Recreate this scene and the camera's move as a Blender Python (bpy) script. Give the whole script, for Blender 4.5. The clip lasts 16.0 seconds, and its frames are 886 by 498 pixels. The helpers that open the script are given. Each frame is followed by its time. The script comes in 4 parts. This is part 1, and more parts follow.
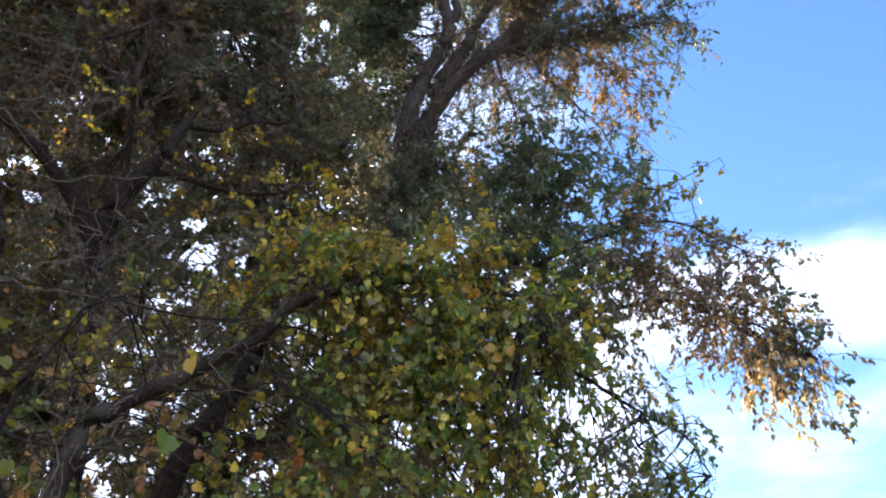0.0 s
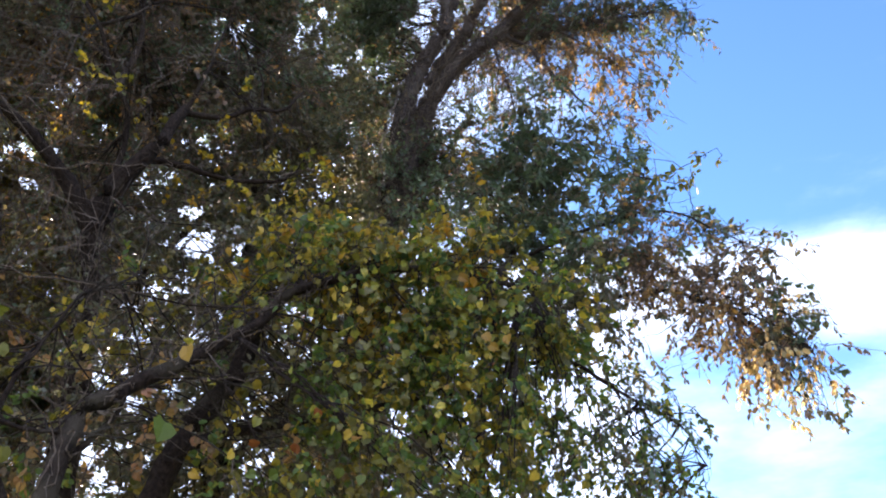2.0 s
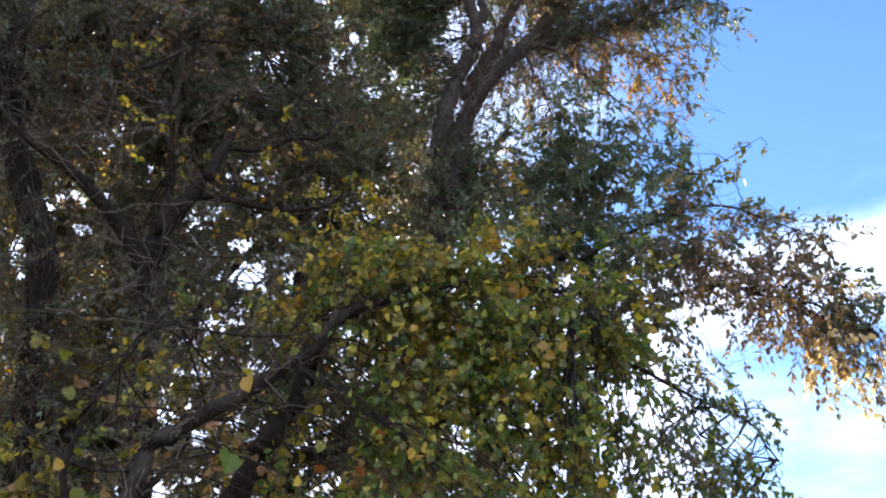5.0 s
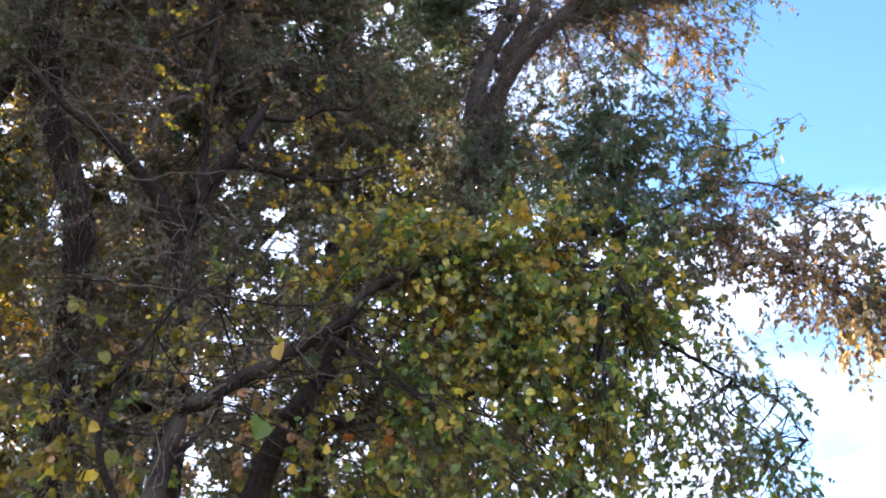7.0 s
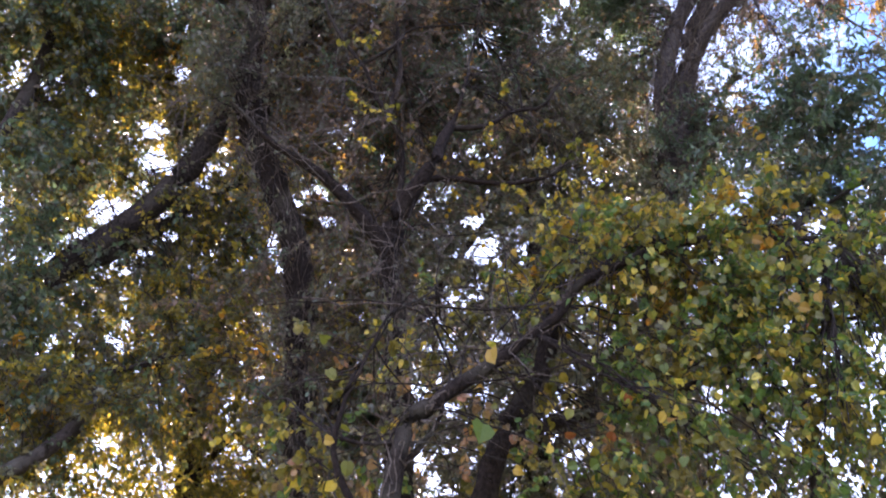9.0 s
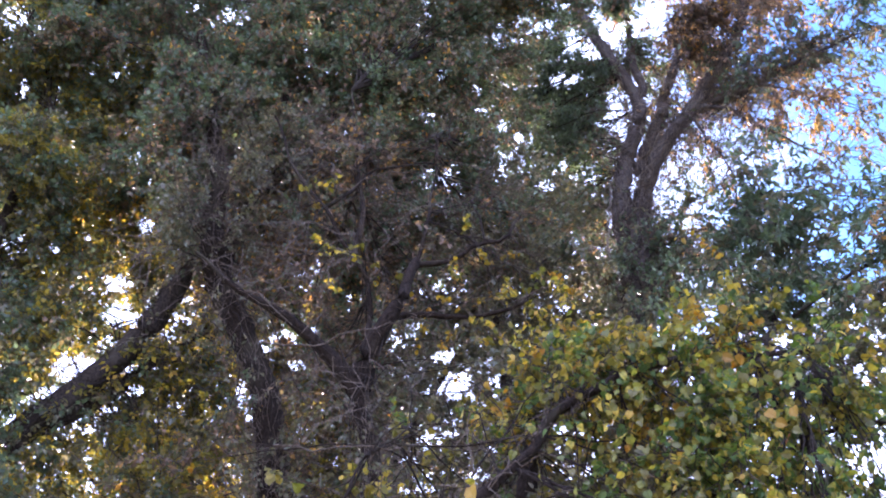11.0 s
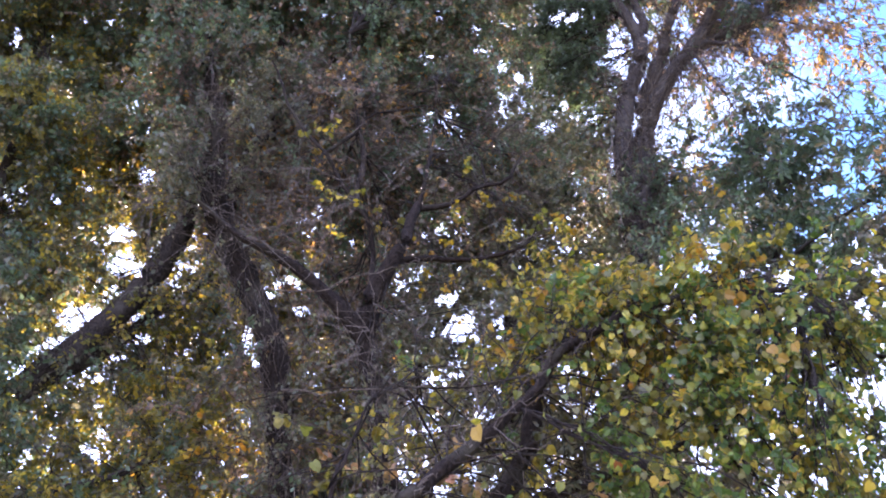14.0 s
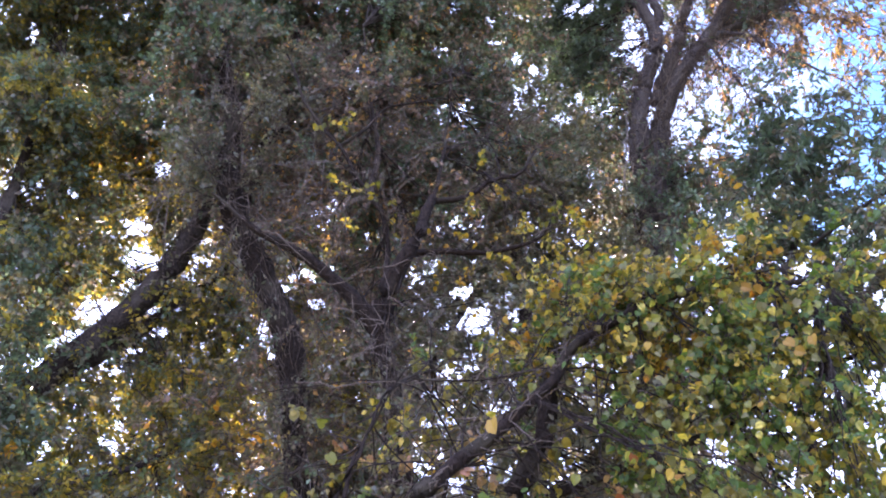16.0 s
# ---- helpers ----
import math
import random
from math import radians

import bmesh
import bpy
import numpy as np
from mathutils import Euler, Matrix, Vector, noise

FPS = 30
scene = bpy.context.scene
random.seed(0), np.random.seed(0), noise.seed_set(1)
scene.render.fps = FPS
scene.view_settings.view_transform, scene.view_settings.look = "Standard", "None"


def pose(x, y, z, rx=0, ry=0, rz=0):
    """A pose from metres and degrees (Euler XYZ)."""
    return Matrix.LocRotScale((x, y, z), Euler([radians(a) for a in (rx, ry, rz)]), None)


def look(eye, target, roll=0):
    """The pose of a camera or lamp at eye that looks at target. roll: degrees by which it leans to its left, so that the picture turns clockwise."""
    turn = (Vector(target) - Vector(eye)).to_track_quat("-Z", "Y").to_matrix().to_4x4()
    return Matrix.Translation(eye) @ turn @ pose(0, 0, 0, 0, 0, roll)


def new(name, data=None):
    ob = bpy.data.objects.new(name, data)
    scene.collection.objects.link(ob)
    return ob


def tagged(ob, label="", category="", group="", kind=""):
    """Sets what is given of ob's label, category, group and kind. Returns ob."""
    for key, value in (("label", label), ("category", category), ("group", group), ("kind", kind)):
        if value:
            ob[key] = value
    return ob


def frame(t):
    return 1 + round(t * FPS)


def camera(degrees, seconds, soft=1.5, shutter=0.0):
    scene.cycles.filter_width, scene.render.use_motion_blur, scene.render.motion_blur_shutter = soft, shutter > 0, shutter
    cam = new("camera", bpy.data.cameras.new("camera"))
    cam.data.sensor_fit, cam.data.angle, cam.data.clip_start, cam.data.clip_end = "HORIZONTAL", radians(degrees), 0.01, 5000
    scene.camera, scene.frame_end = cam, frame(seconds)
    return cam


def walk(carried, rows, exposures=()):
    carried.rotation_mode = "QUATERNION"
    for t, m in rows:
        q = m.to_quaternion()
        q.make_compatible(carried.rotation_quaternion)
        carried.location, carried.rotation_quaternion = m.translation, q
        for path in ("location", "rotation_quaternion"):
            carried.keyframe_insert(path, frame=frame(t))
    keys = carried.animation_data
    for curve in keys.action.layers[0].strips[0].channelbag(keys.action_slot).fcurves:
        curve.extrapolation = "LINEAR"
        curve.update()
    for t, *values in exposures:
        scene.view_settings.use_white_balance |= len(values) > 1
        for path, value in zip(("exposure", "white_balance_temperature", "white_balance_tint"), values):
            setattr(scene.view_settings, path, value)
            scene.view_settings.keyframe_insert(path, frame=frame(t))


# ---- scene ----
cam = camera(52.4, 16.0, soft=2.0, shutter=0.2)
PATH = [
    (0, 0, 0, 1.6, 123.00, -0.00, -0.00),
    (0.5, 0, 0, 1.6, 122.61, -0.05, 0.01),
    (1, 0, 0, 1.6, 122.36, -0.18, -0.13),
    (1.5, 0, 0, 1.6, 122.19, -0.21, -0.18),
    (2, 0, 0, 1.6, 122.29, -0.12, -0.31),
    (2.5, 0, 0, 1.6, 122.20, -0.38, -0.33),
    (3, 0, 0, 1.6, 122.61, 0.07, 0.82),
    (3.5, 0, 0, 1.6, 123.98, 0.71, 2.66),
    (4, 0, 0, 1.6, 123.57, 1.50, 3.62),
    (4.5, 0, 0, 1.6, 123.51, 2.20, 4.58),
    (7, 0, 0, 1.6, 121.56, 0.16, 5.88),
    (7.5, 0, 0, 1.6, 121.38, 0.02, 6.02),
    (8, 0, 0, 1.6, 120.53, -0.07, 8.41),
    (8.3, 0, 0, 1.6, 119.60, -0.76, 13.03),
    (8.5, 0, 0, 1.6, 118.98, -1.42, 15.97),
    (8.7, 0, 0, 1.6, 119.06, -1.61, 18.71),
    (9, 0, 0, 1.6, 121.37, -1.28, 19.97),
    (9.2, 0, 0, 1.6, 123.35, -0.89, 19.77),
    (9.5, 0, 0, 1.6, 126.71, -0.90, 19.74),
    (9.7, 0, 0, 1.6, 128.97, 0.58, 20.34),
    (10.1, 0, 0, 1.6, 131.10, 1.60, 20.50),
    (10.7, 0, 0, 1.6, 130.70, 2.40, 20.35),
    (11.3, 0, 0, 1.6, 129.10, 2.80, 20.25),
    (11.8, 0, 0, 1.6, 127.63, 2.89, 20.39),
    (12, 0, 0, 1.6, 127.11, 2.91, 20.82),
    (12.5, 0, 0, 1.6, 126.56, 2.49, 21.32),
    (13, 0, 0, 1.6, 126.19, 2.35, 20.79),
    (13.5, 0, 0, 1.6, 125.89, 3.28, 19.15),
    (14, 0, 0, 1.6, 126.43, 3.44, 21.09),
    (14.5, 0, 0, 1.6, 126.80, 2.91, 21.69),
    (15, 0, 0, 1.6, 126.43, 2.91, 21.36),
    (15.5, 0, 0, 1.6, 126.31, 2.99, 21.54),
    (16, 0, 0, 1.6, 126.02, 2.99, 21.92),
]
walk(cam, [(t, pose(*p)) for t, *p in PATH],
     exposures=[(0, 2.14, 6310, 21), (4.5, 2.14, 6340, 21), (7, 2.55, 6200, 23), (8, 2.68, 6320, 26), (9, 2.64, 6000, 33), (9.7, 2.76, 5650, 37), (12, 3.18, 5720, 37), (16, 3.18, 5720, 37)])

# ---- sky and sun ----
SUN_AZ, SUN_EL = -41.0, 12.5


def bearing(az, el):
    a, e = radians(az), radians(el)
    return Vector((math.cos(e) * math.sin(a), math.cos(e) * math.cos(a), math.sin(e)))


world = bpy.data.worlds.new("sky")
scene.world = world
world.use_nodes = True
wn, wl = world.node_tree.nodes, world.node_tree.links
wn.clear()


def wmath(op, a, b=None, clamp=False):
    n = wn.new("ShaderNodeMath")
    n.operation, n.use_clamp = op, clamp
    for i, v in enumerate((a, b)):
        if v is None:
            continue
        if isinstance(v, (int, float)):
            n.inputs[i].default_value = v
        else:
            wl.new(v, n.inputs[i])
    return n.outputs[0]


def wrange(v, a, b, c=0.0, d=1.0):
    n = wn.new("ShaderNodeMapRange")
    n.interpolation_type = "SMOOTHSTEP"
    wl.new(v, n.inputs[0])
    for i, x in enumerate((a, b, c, d)):
        n.inputs[i + 1].default_value = x
    return n.outputs[0]


sky = wn.new("ShaderNodeTexSky")
sky.sky_type, sky.sun_disc = "NISHITA", False
sky.sun_elevation, sky.sun_rotation = radians(SUN_EL), radians(SUN_AZ)
sky.air_density, sky.dust_density, sky.ozone_density = 1.0, 0.1, 4.5
coord = wn.new("ShaderNodeTexCoord")
split = wn.new("ShaderNodeSeparateXYZ")
wl.new(coord.outputs["Generated"], split.inputs[0])
sunward = wn.new("ShaderNodeVectorMath")
sunward.operation = "DOT_PRODUCT"
wl.new(coord.outputs["Generated"], sunward.inputs[0])
sunward.inputs[1].default_value = bearing(-50, 30)
stretch = wn.new("ShaderNodeMapping")
stretch.inputs["Scale"].default_value = (2.2, 2.2, 6.0)
stretch.inputs["Location"].default_value = (0.35, 0.1, 0.55)
wl.new(coord.outputs["Generated"], stretch.inputs["Vector"])
puff = wn.new("ShaderNodeTexNoise")
puff.inputs["Scale"].default_value, puff.inputs["Detail"].default_value, puff.inputs["Roughness"].default_value = 2.6, 8.0, 0.56
wl.new(stretch.outputs[0], puff.inputs["Vector"])
# thick bright cloud on the sun's side, a low bank all round, blue above it, unseen fill cloud added behind the camera
near_sun = wrange(sunward.outputs["Value"], 0.55, 0.86)
tilted = wmath("ADD", split.outputs["Z"], wmath("MULTIPLY", wmath("SUBTRACT", split.outputs["X"], 0.33), 0.1))
bank = wmath("MULTIPLY", wrange(tilted, 0.54, 0.475), wmath("MAXIMUM", wrange(split.outputs["Z"], 0.40, 0.49, 0.36, 1.0), wrange(split.outputs["X"], 0.3, 0.15)))
fill_cloud = wrange(split.outputs["Y"], 0.05, -0.4)
cover = wmath("ADD", wmath("MAXIMUM", wmath("MAXIMUM", near_sun, bank), fill_cloud), wmath("MULTIPLY", wmath("SUBTRACT", puff.outputs[0], 0.5), 1.15))
cover = wrange(cover, 0.12, 1.08)
sky_bg, cloud_bg, mixed, out = (wn.new(k) for k in ("ShaderNodeBackground", "ShaderNodeBackground", "ShaderNodeMixShader", "ShaderNodeOutputWorld"))
wl.new(sky.outputs[0], sky_bg.inputs["Color"])
sky_bg.inputs["Strength"].default_value = 0.13
cloud_bg.inputs["Color"].default_value = (0.78, 0.94, 1.18, 1)
cloud_bg.inputs["Strength"].default_value = 0.58
wl.new(cover, mixed.inputs[0])
wl.new(sky_bg.outputs[0], mixed.inputs[1])
wl.new(cloud_bg.outputs[0], mixed.inputs[2])
wl.new(mixed.outputs[0], out.inputs[0])

sun = new("sun", bpy.data.lights.new("sun", "SUN"))
sun.data.energy, sun.data.angle, sun.data.color = 5.0, radians(0.6), (1.0, 0.86, 0.66)
sun.matrix_world = look(bearing(SUN_AZ, SUN_EL) * 60, (0, 0, 0))


# ---- materials ----
def rgba(c):
    return (*c, 1)


def material(name):
    m = bpy.data.materials.new(name)
    m.use_nodes = True
    return m, m.node_tree.nodes, m.node_tree.links, m.node_tree.nodes["Principled BSDF"]


def ramp(nodes, stops):
    n = nodes.new("ShaderNodeValToRGB")
    e = n.color_ramp.elements
    while len(e) < len(stops):
        e.new(0.5)
    for el, (p, c) in zip(e, stops):
        el.position, el.color = p, rgba(c)
    return n


def leaf_material(name, stops, glow=0.42, single=False, tint=(1.7, 1.6, 0.5), gloss=0.2):
    """A thin leaf: each one takes its own hue, with blotches, and lets light through."""
    m, n, l, p = material(name)
    if single:
        pick = n.new("ShaderNodeObjectInfo").outputs["Random"]
    else:
        pick = n.new("ShaderNodeNewGeometry").outputs["Random Per Island"]
    hue = ramp(n, stops)
    tex = n.new("ShaderNodeTexCoord")
    blotch = n.new("ShaderNodeTexNoise")
    blotch.inputs["Scale"].default_value, blotch.inputs["Detail"].default_value = 38.0, 4.0
    l.new(tex.outputs["Object"], blotch.inputs["Vector"])
    patch = n.new("ShaderNodeTexNoise")
    patch.inputs["Scale"].default_value = 1.4
    l.new(tex.outputs["Object"], patch.inputs["Vector"])
    shift = n.new("ShaderNodeMath")
    shift.operation = "MULTIPLY_ADD"
    l.new(patch.outputs[0], shift.inputs[0])
    shift.inputs[1].default_value, shift.inputs[2].default_value = 0.7, -0.35
    add = n.new("ShaderNodeMath")
    add.operation, add.use_clamp = "ADD", True
    l.new(pick, add.inputs[0])
    l.new(shift.outputs[0], add.inputs[1])
    l.new(add.outputs[0], hue.inputs[0])
    vary = n.new("ShaderNodeMix")
    vary.data_type, vary.blend_type = "RGBA", "MULTIPLY"
    spots = ramp(n, [(0.3, (0.66, 0.64, 0.6)), (0.6, (1.0, 1.0, 1.0))])
    l.new(blotch.outputs[0], spots.inputs[0])
    vary.inputs["Factor"].default_value = 0.8
    l.new(hue.outputs[0], vary.inputs["A"])
    l.new(spots.outputs[0], vary.inputs["B"])
    l.new(vary.outputs["Result"], p.inputs["Base Color"])
    p.inputs["Roughness"].default_value = 0.4
    p.inputs["Specular IOR Level"].default_value = gloss
    thin, mix = n.new("ShaderNodeBsdfTranslucent"), n.new("ShaderNodeMixShader")
    warm = n.new("ShaderNodeMix")
    warm.data_type, warm.blend_type = "RGBA", "MULTIPLY"
    warm.inputs["Factor"].default_value = 1.0
    l.new(vary.outputs["Result"], warm.inputs["A"])
    warm.inputs["B"].default_value = rgba(tint)
    l.new(warm.outputs["Result"], thin.inputs["Color"])
    mix.inputs[0].default_value = glow
    l.new(p.outputs[0], mix.inputs[1])
    l.new(thin.outputs[0], mix.inputs[2])
    l.new(mix.outputs[0], n["Material Output"].inputs["Surface"])
    return m


def bark_material(name, dark, light, scale=9.0):
    m, n, l, p = material(name)
    tex, mp = n.new("ShaderNodeTexCoord"), n.new("ShaderNodeMapping")
    mp.inputs["Scale"].default_value = (1, 1, 0.7)
    l.new(tex.outputs["Object"], mp.inputs["Vector"])
    ridges, stains = n.new("ShaderNodeTexNoise"), n.new("ShaderNodeTexNoise")
    ridges.inputs["Scale"].default_value, ridges.inputs["Detail"].default_value = scale * 4, 8.0
    stains.inputs["Scale"].default_value, stains.inputs["Detail"].default_value = 2.3, 4.0
    l.new(mp.outputs[0], ridges.inputs["Vector"])
    l.new(tex.outputs["Object"], stains.inputs["Vector"])
    tone = ramp(n, [(0.3, dark), (0.72, light)])
    l.new(ridges.outputs[0], tone.inputs[0])
    lichen = ramp(n, [(0.52, (0, 0, 0)), (0.72, (1, 1, 1))])
    l.new(stains.outputs[0], lichen.inputs[0])
    mix = n.new("ShaderNodeMix")
    mix.data_type = "RGBA"
    l.new(lichen.outputs[0], mix.inputs["Factor"])
    l.new(tone.outputs[0], mix.inputs["A"])
    mix.inputs["B"].default_value = rgba([0.8 * a + 0.2 * b for a, b in zip(light, (0.12, 0.12, 0.08))])
    l.new(mix.outputs["Result"], p.inputs["Base Color"])
    bump = n.new("ShaderNodeBump")
    bump.inputs["Strength"].default_value, bump.inputs["Distance"].default_value = 0.9, 0.03
    l.new(ridges.outputs[0], bump.inputs["Height"])
    l.new(bump.outputs[0], p.inputs["Normal"])
    p.inputs["Roughness"].default_value = 0.95
    p.inputs["Specular IOR Level"].default_value = 0.12
    return m


GREEN, OLIVE, LIME = (0.108, 0.122, 0.05), (0.152, 0.132, 0.06), (0.265, 0.25, 0.055)
YELLOW, GOLD = (0.56, 0.44, 0.09), (0.52, 0.29, 0.07)
HUES = {
    "yellowing": [(0.0, (0.08, 0.09, 0.036)), (0.25, (0.13, 0.125, 0.038)), (0.5, (0.21, 0.185, 0.04)), (0.7, (0.32, 0.255, 0.045)), (0.86, (0.5, 0.38, 0.07)), (0.97, (0.38, 0.24, 0.06))],
    "fresh": [(0.0, (0.062, 0.105, 0.045)), (0.4, (0.09, 0.145, 0.048)), (0.7, (0.14, 0.182, 0.048)), (0.88, (0.25, 0.245, 0.05)), (0.97, (0.45, 0.35, 0.06))],
    "deep": [(0.0, (0.058, 0.09, 0.056)), (0.5, (0.08, 0.118, 0.068)), (0.9, (0.11, 0.15, 0.074))],
    "dull": [(0.0, (0.08, 0.086, 0.06)), (0.35, (0.107, 0.11, 0.068)), (0.65, (0.142, 0.134, 0.072)), (0.85, (0.148, 0.112, 0.084)), (0.985, (0.21, 0.172, 0.076))],
    "brownish": [(0.0, (0.104, 0.091, 0.07)), (0.3, (0.14, 0.105, 0.083)), (0.6, (0.188, 0.128, 0.1)), (0.88, (0.26, 0.172, 0.115)), (0.985, GOLD)],
    # golden: yellow leaves paled towards cream, the sun through them put into the colour
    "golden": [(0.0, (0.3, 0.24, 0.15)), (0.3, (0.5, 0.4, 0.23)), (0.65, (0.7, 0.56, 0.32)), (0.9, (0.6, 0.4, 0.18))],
    # sunlit: a warmer copy of dull with the backlight put into its colour
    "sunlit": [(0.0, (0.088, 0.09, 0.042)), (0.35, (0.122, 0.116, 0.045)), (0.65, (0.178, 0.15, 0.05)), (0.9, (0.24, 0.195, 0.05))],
    "amber": [(0.0, OLIVE), (0.3, (0.22, 0.155, 0.04)), (0.65, (0.38, 0.25, 0.035)), (0.9, (0.36, 0.18, 0.035))],
    "russet": [(0.0, (0.13, 0.105, 0.07)), (0.35, (0.2, 0.135, 0.085)), (0.65, (0.4, 0.25, 0.13)), (0.9, (0.28, 0.15, 0.1))],
}
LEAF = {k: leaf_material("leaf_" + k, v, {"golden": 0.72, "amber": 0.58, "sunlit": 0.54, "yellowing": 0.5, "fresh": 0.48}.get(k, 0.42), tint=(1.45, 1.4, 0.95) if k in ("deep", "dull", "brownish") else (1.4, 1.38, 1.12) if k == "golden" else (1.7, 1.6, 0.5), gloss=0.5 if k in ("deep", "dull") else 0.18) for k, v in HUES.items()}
LEAF_NAMES = list(LEAF)
ONE_LEAF = leaf_material("leaf_single", [(0.0, GREEN), (0.4, OLIVE), (0.68, (0.19, 0.2, 0.06)), (0.85, LIME), (0.97, YELLOW)], single=True)
ONE_YELLOW = leaf_material("leaf_single_yellow", [(0.0, (0.46, 0.34, 0.07)), (0.9, (0.38, 0.24, 0.05))], single=True)
ONE_GREEN = leaf_material("leaf_single_green", [(0.0, (0.1, 0.125, 0.035)), (0.9, (0.09, 0.13, 0.03))], single=True)
# brown and dark bark fall below real reflectance: backlit shade put into colour
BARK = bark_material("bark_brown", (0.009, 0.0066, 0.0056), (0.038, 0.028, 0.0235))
# lighter bark for the slanting limb: bright haze put into its colour
BARK_MID = bark_material("bark_haze_lit", (0.014, 0.0108, 0.0092), (0.06, 0.046, 0.038))
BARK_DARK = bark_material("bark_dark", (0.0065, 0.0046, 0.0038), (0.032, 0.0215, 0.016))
BARK_GREY = bark_material("bark_grey", (0.024, 0.0195, 0.018), (0.105, 0.086, 0.078))
TWIG = bark_material("twig_bark", (0.038, 0.03, 0.024), (0.155, 0.118, 0.093), 14)
VINE = bark_material("vine_bark", (0.05, 0.042, 0.034), (0.19, 0.16, 0.13), 16)

# ---- mesh helpers ----
EYE_Z = 1.6


def at(az, el, h):
    """A place by bearing and height angle, in degrees, and distance over the ground from the standpoint."""
    a = radians(az)
    return np.array((h * math.sin(a), h * math.cos(a), EYE_Z + h * math.tan(radians(el))))


def mesh_of(name, verts, quads, mats, index=None, smooth=False):
    me = bpy.data.meshes.new(name)
    verts, quads = np.asarray(verts, np.float32), np.asarray(quads, np.int32)
    me.vertices.add(len(verts))
    me.vertices.foreach_set("co", verts.ravel())
    me.loops.add(quads.size)
    me.loops.foreach_set("vertex_index", quads.ravel())
    me.polygons.add(len(quads))
    me.polygons.foreach_set("loop_start", np.arange(0, quads.size, 4, dtype=np.int32))
    for m in mats:
        me.materials.append(m)
    if index is not None:
        me.polygons.foreach_set("material_index", np.asarray(index, np.int32))
    me.polygons.foreach_set("use_smooth", np.full(len(quads), smooth))
    me.update(calc_edges=True)
    me.validate()
    return me


def part(name, me, parent, label=""):
    ob = new(name, me)
    ob.parent = parent
    ob.matrix_parent_inverse = Matrix.Translation(-Vector(parent.location))
    return tagged(ob, label)


def unit(v):
    return v / np.maximum(np.linalg.norm(v, axis=-1, keepdims=True), 1e-9)


def tubes(paths, radii, sides, rough=0.0, rng=None):
    """Round stems along paths (n, k, 3) with radii (n, k)."""
    n, k, _ = paths.shape
    tang = unit(np.gradient(paths, axis=1))
    ref = np.where(np.abs(tang[..., 2:3]) > 0.9, np.array((1.0, 0, 0)), np.array((0, 0, 1.0)))
    u = unit(np.cross(tang, ref))
    v = np.cross(tang, u)
    a = np.linspace(0, 2 * np.pi, sides, endpoint=False)
    ring = np.cos(a)[:, None] * u[:, :, None, :] + np.sin(a)[:, None] * v[:, :, None, :]
    r = radii[:, :, None, None]
    if rough:
        r = r * (1 + rough * rng.standard_normal((n, k, sides, 1)))
    verts = (paths[:, :, None, :] + r * ring).reshape(-1, 3)
    i, j, s = np.meshgrid(np.arange(n), np.arange(k - 1), np.arange(sides), indexing="ij")
    b, s2 = (i * k + j) * sides, (s + 1) % sides
    quads = np.stack((b + s, b + s2, b + sides + s2, b + sides + s), -1).reshape(-1, 4)
    return verts, quads


def spline(points, steps):
    """A smooth line through the points."""
    p = np.array(points, float)
    p = np.vstack((2 * p[0] - p[1], p, 2 * p[-1] - p[-2]))
    out = []
    for i in range(1, len(p) - 2):
        t = np.linspace(0, 1, steps, endpoint=False)[:, None]
        a, b, c, d = p[i - 1:i + 3]
        out.append(0.5 * (2 * b + (c - a) * t + (2 * a - 5 * b + 4 * c - d) * t ** 2 + (3 * b - a - 3 * c + d) * t ** 3))
    return np.vstack((*out, p[-2:-1]))


# leaf shapes of unit length: outline and quads
OVATE = (np.array([(0, 0, 0), (0, 1, -0.12), (-0.27, 0.25, 0.07), (-0.24, 0.66, 0.03), (0.27, 0.25, 0.07), (0.24, 0.66, 0.03)]),
         np.array([(0, 1, 3, 2), (0, 4, 5, 1)]))
NARROW = (OVATE[0] * (0.72, 1, 1), OVATE[1])
HEART = (np.array([(0, 0.07, 0), (0, 0.5, -0.02), (0, 1, -0.16), (-0.26, 0, 0.05), (-0.5, 0.32, 0.1), (-0.36, 0.69, 0.04),
                   (0.26, 0, 0.05), (0.5, 0.32, 0.1), (0.36, 0.69, 0.04)]),
         np.array([(0, 1, 4, 3), (1, 2, 5, 4), (0, 6, 7, 1), (1, 7, 8, 2)]))
BROAD = (OVATE[0] * (1.5, 1, 1), OVATE[1])
SHAPES = {"broad": (BROAD, 0.45), "ovate": (OVATE, 0.30), "narrow": (NARROW, 0.22), "heart": (HEART, 0.52),
          "small": ((np.array([(0, 0, 0), (-0.3, 0.45, 0.06), (0, 1, -0.08), (0.3, 0.45, 0.06)]), np.array([(0, 3, 2, 1)])), 0.3)}

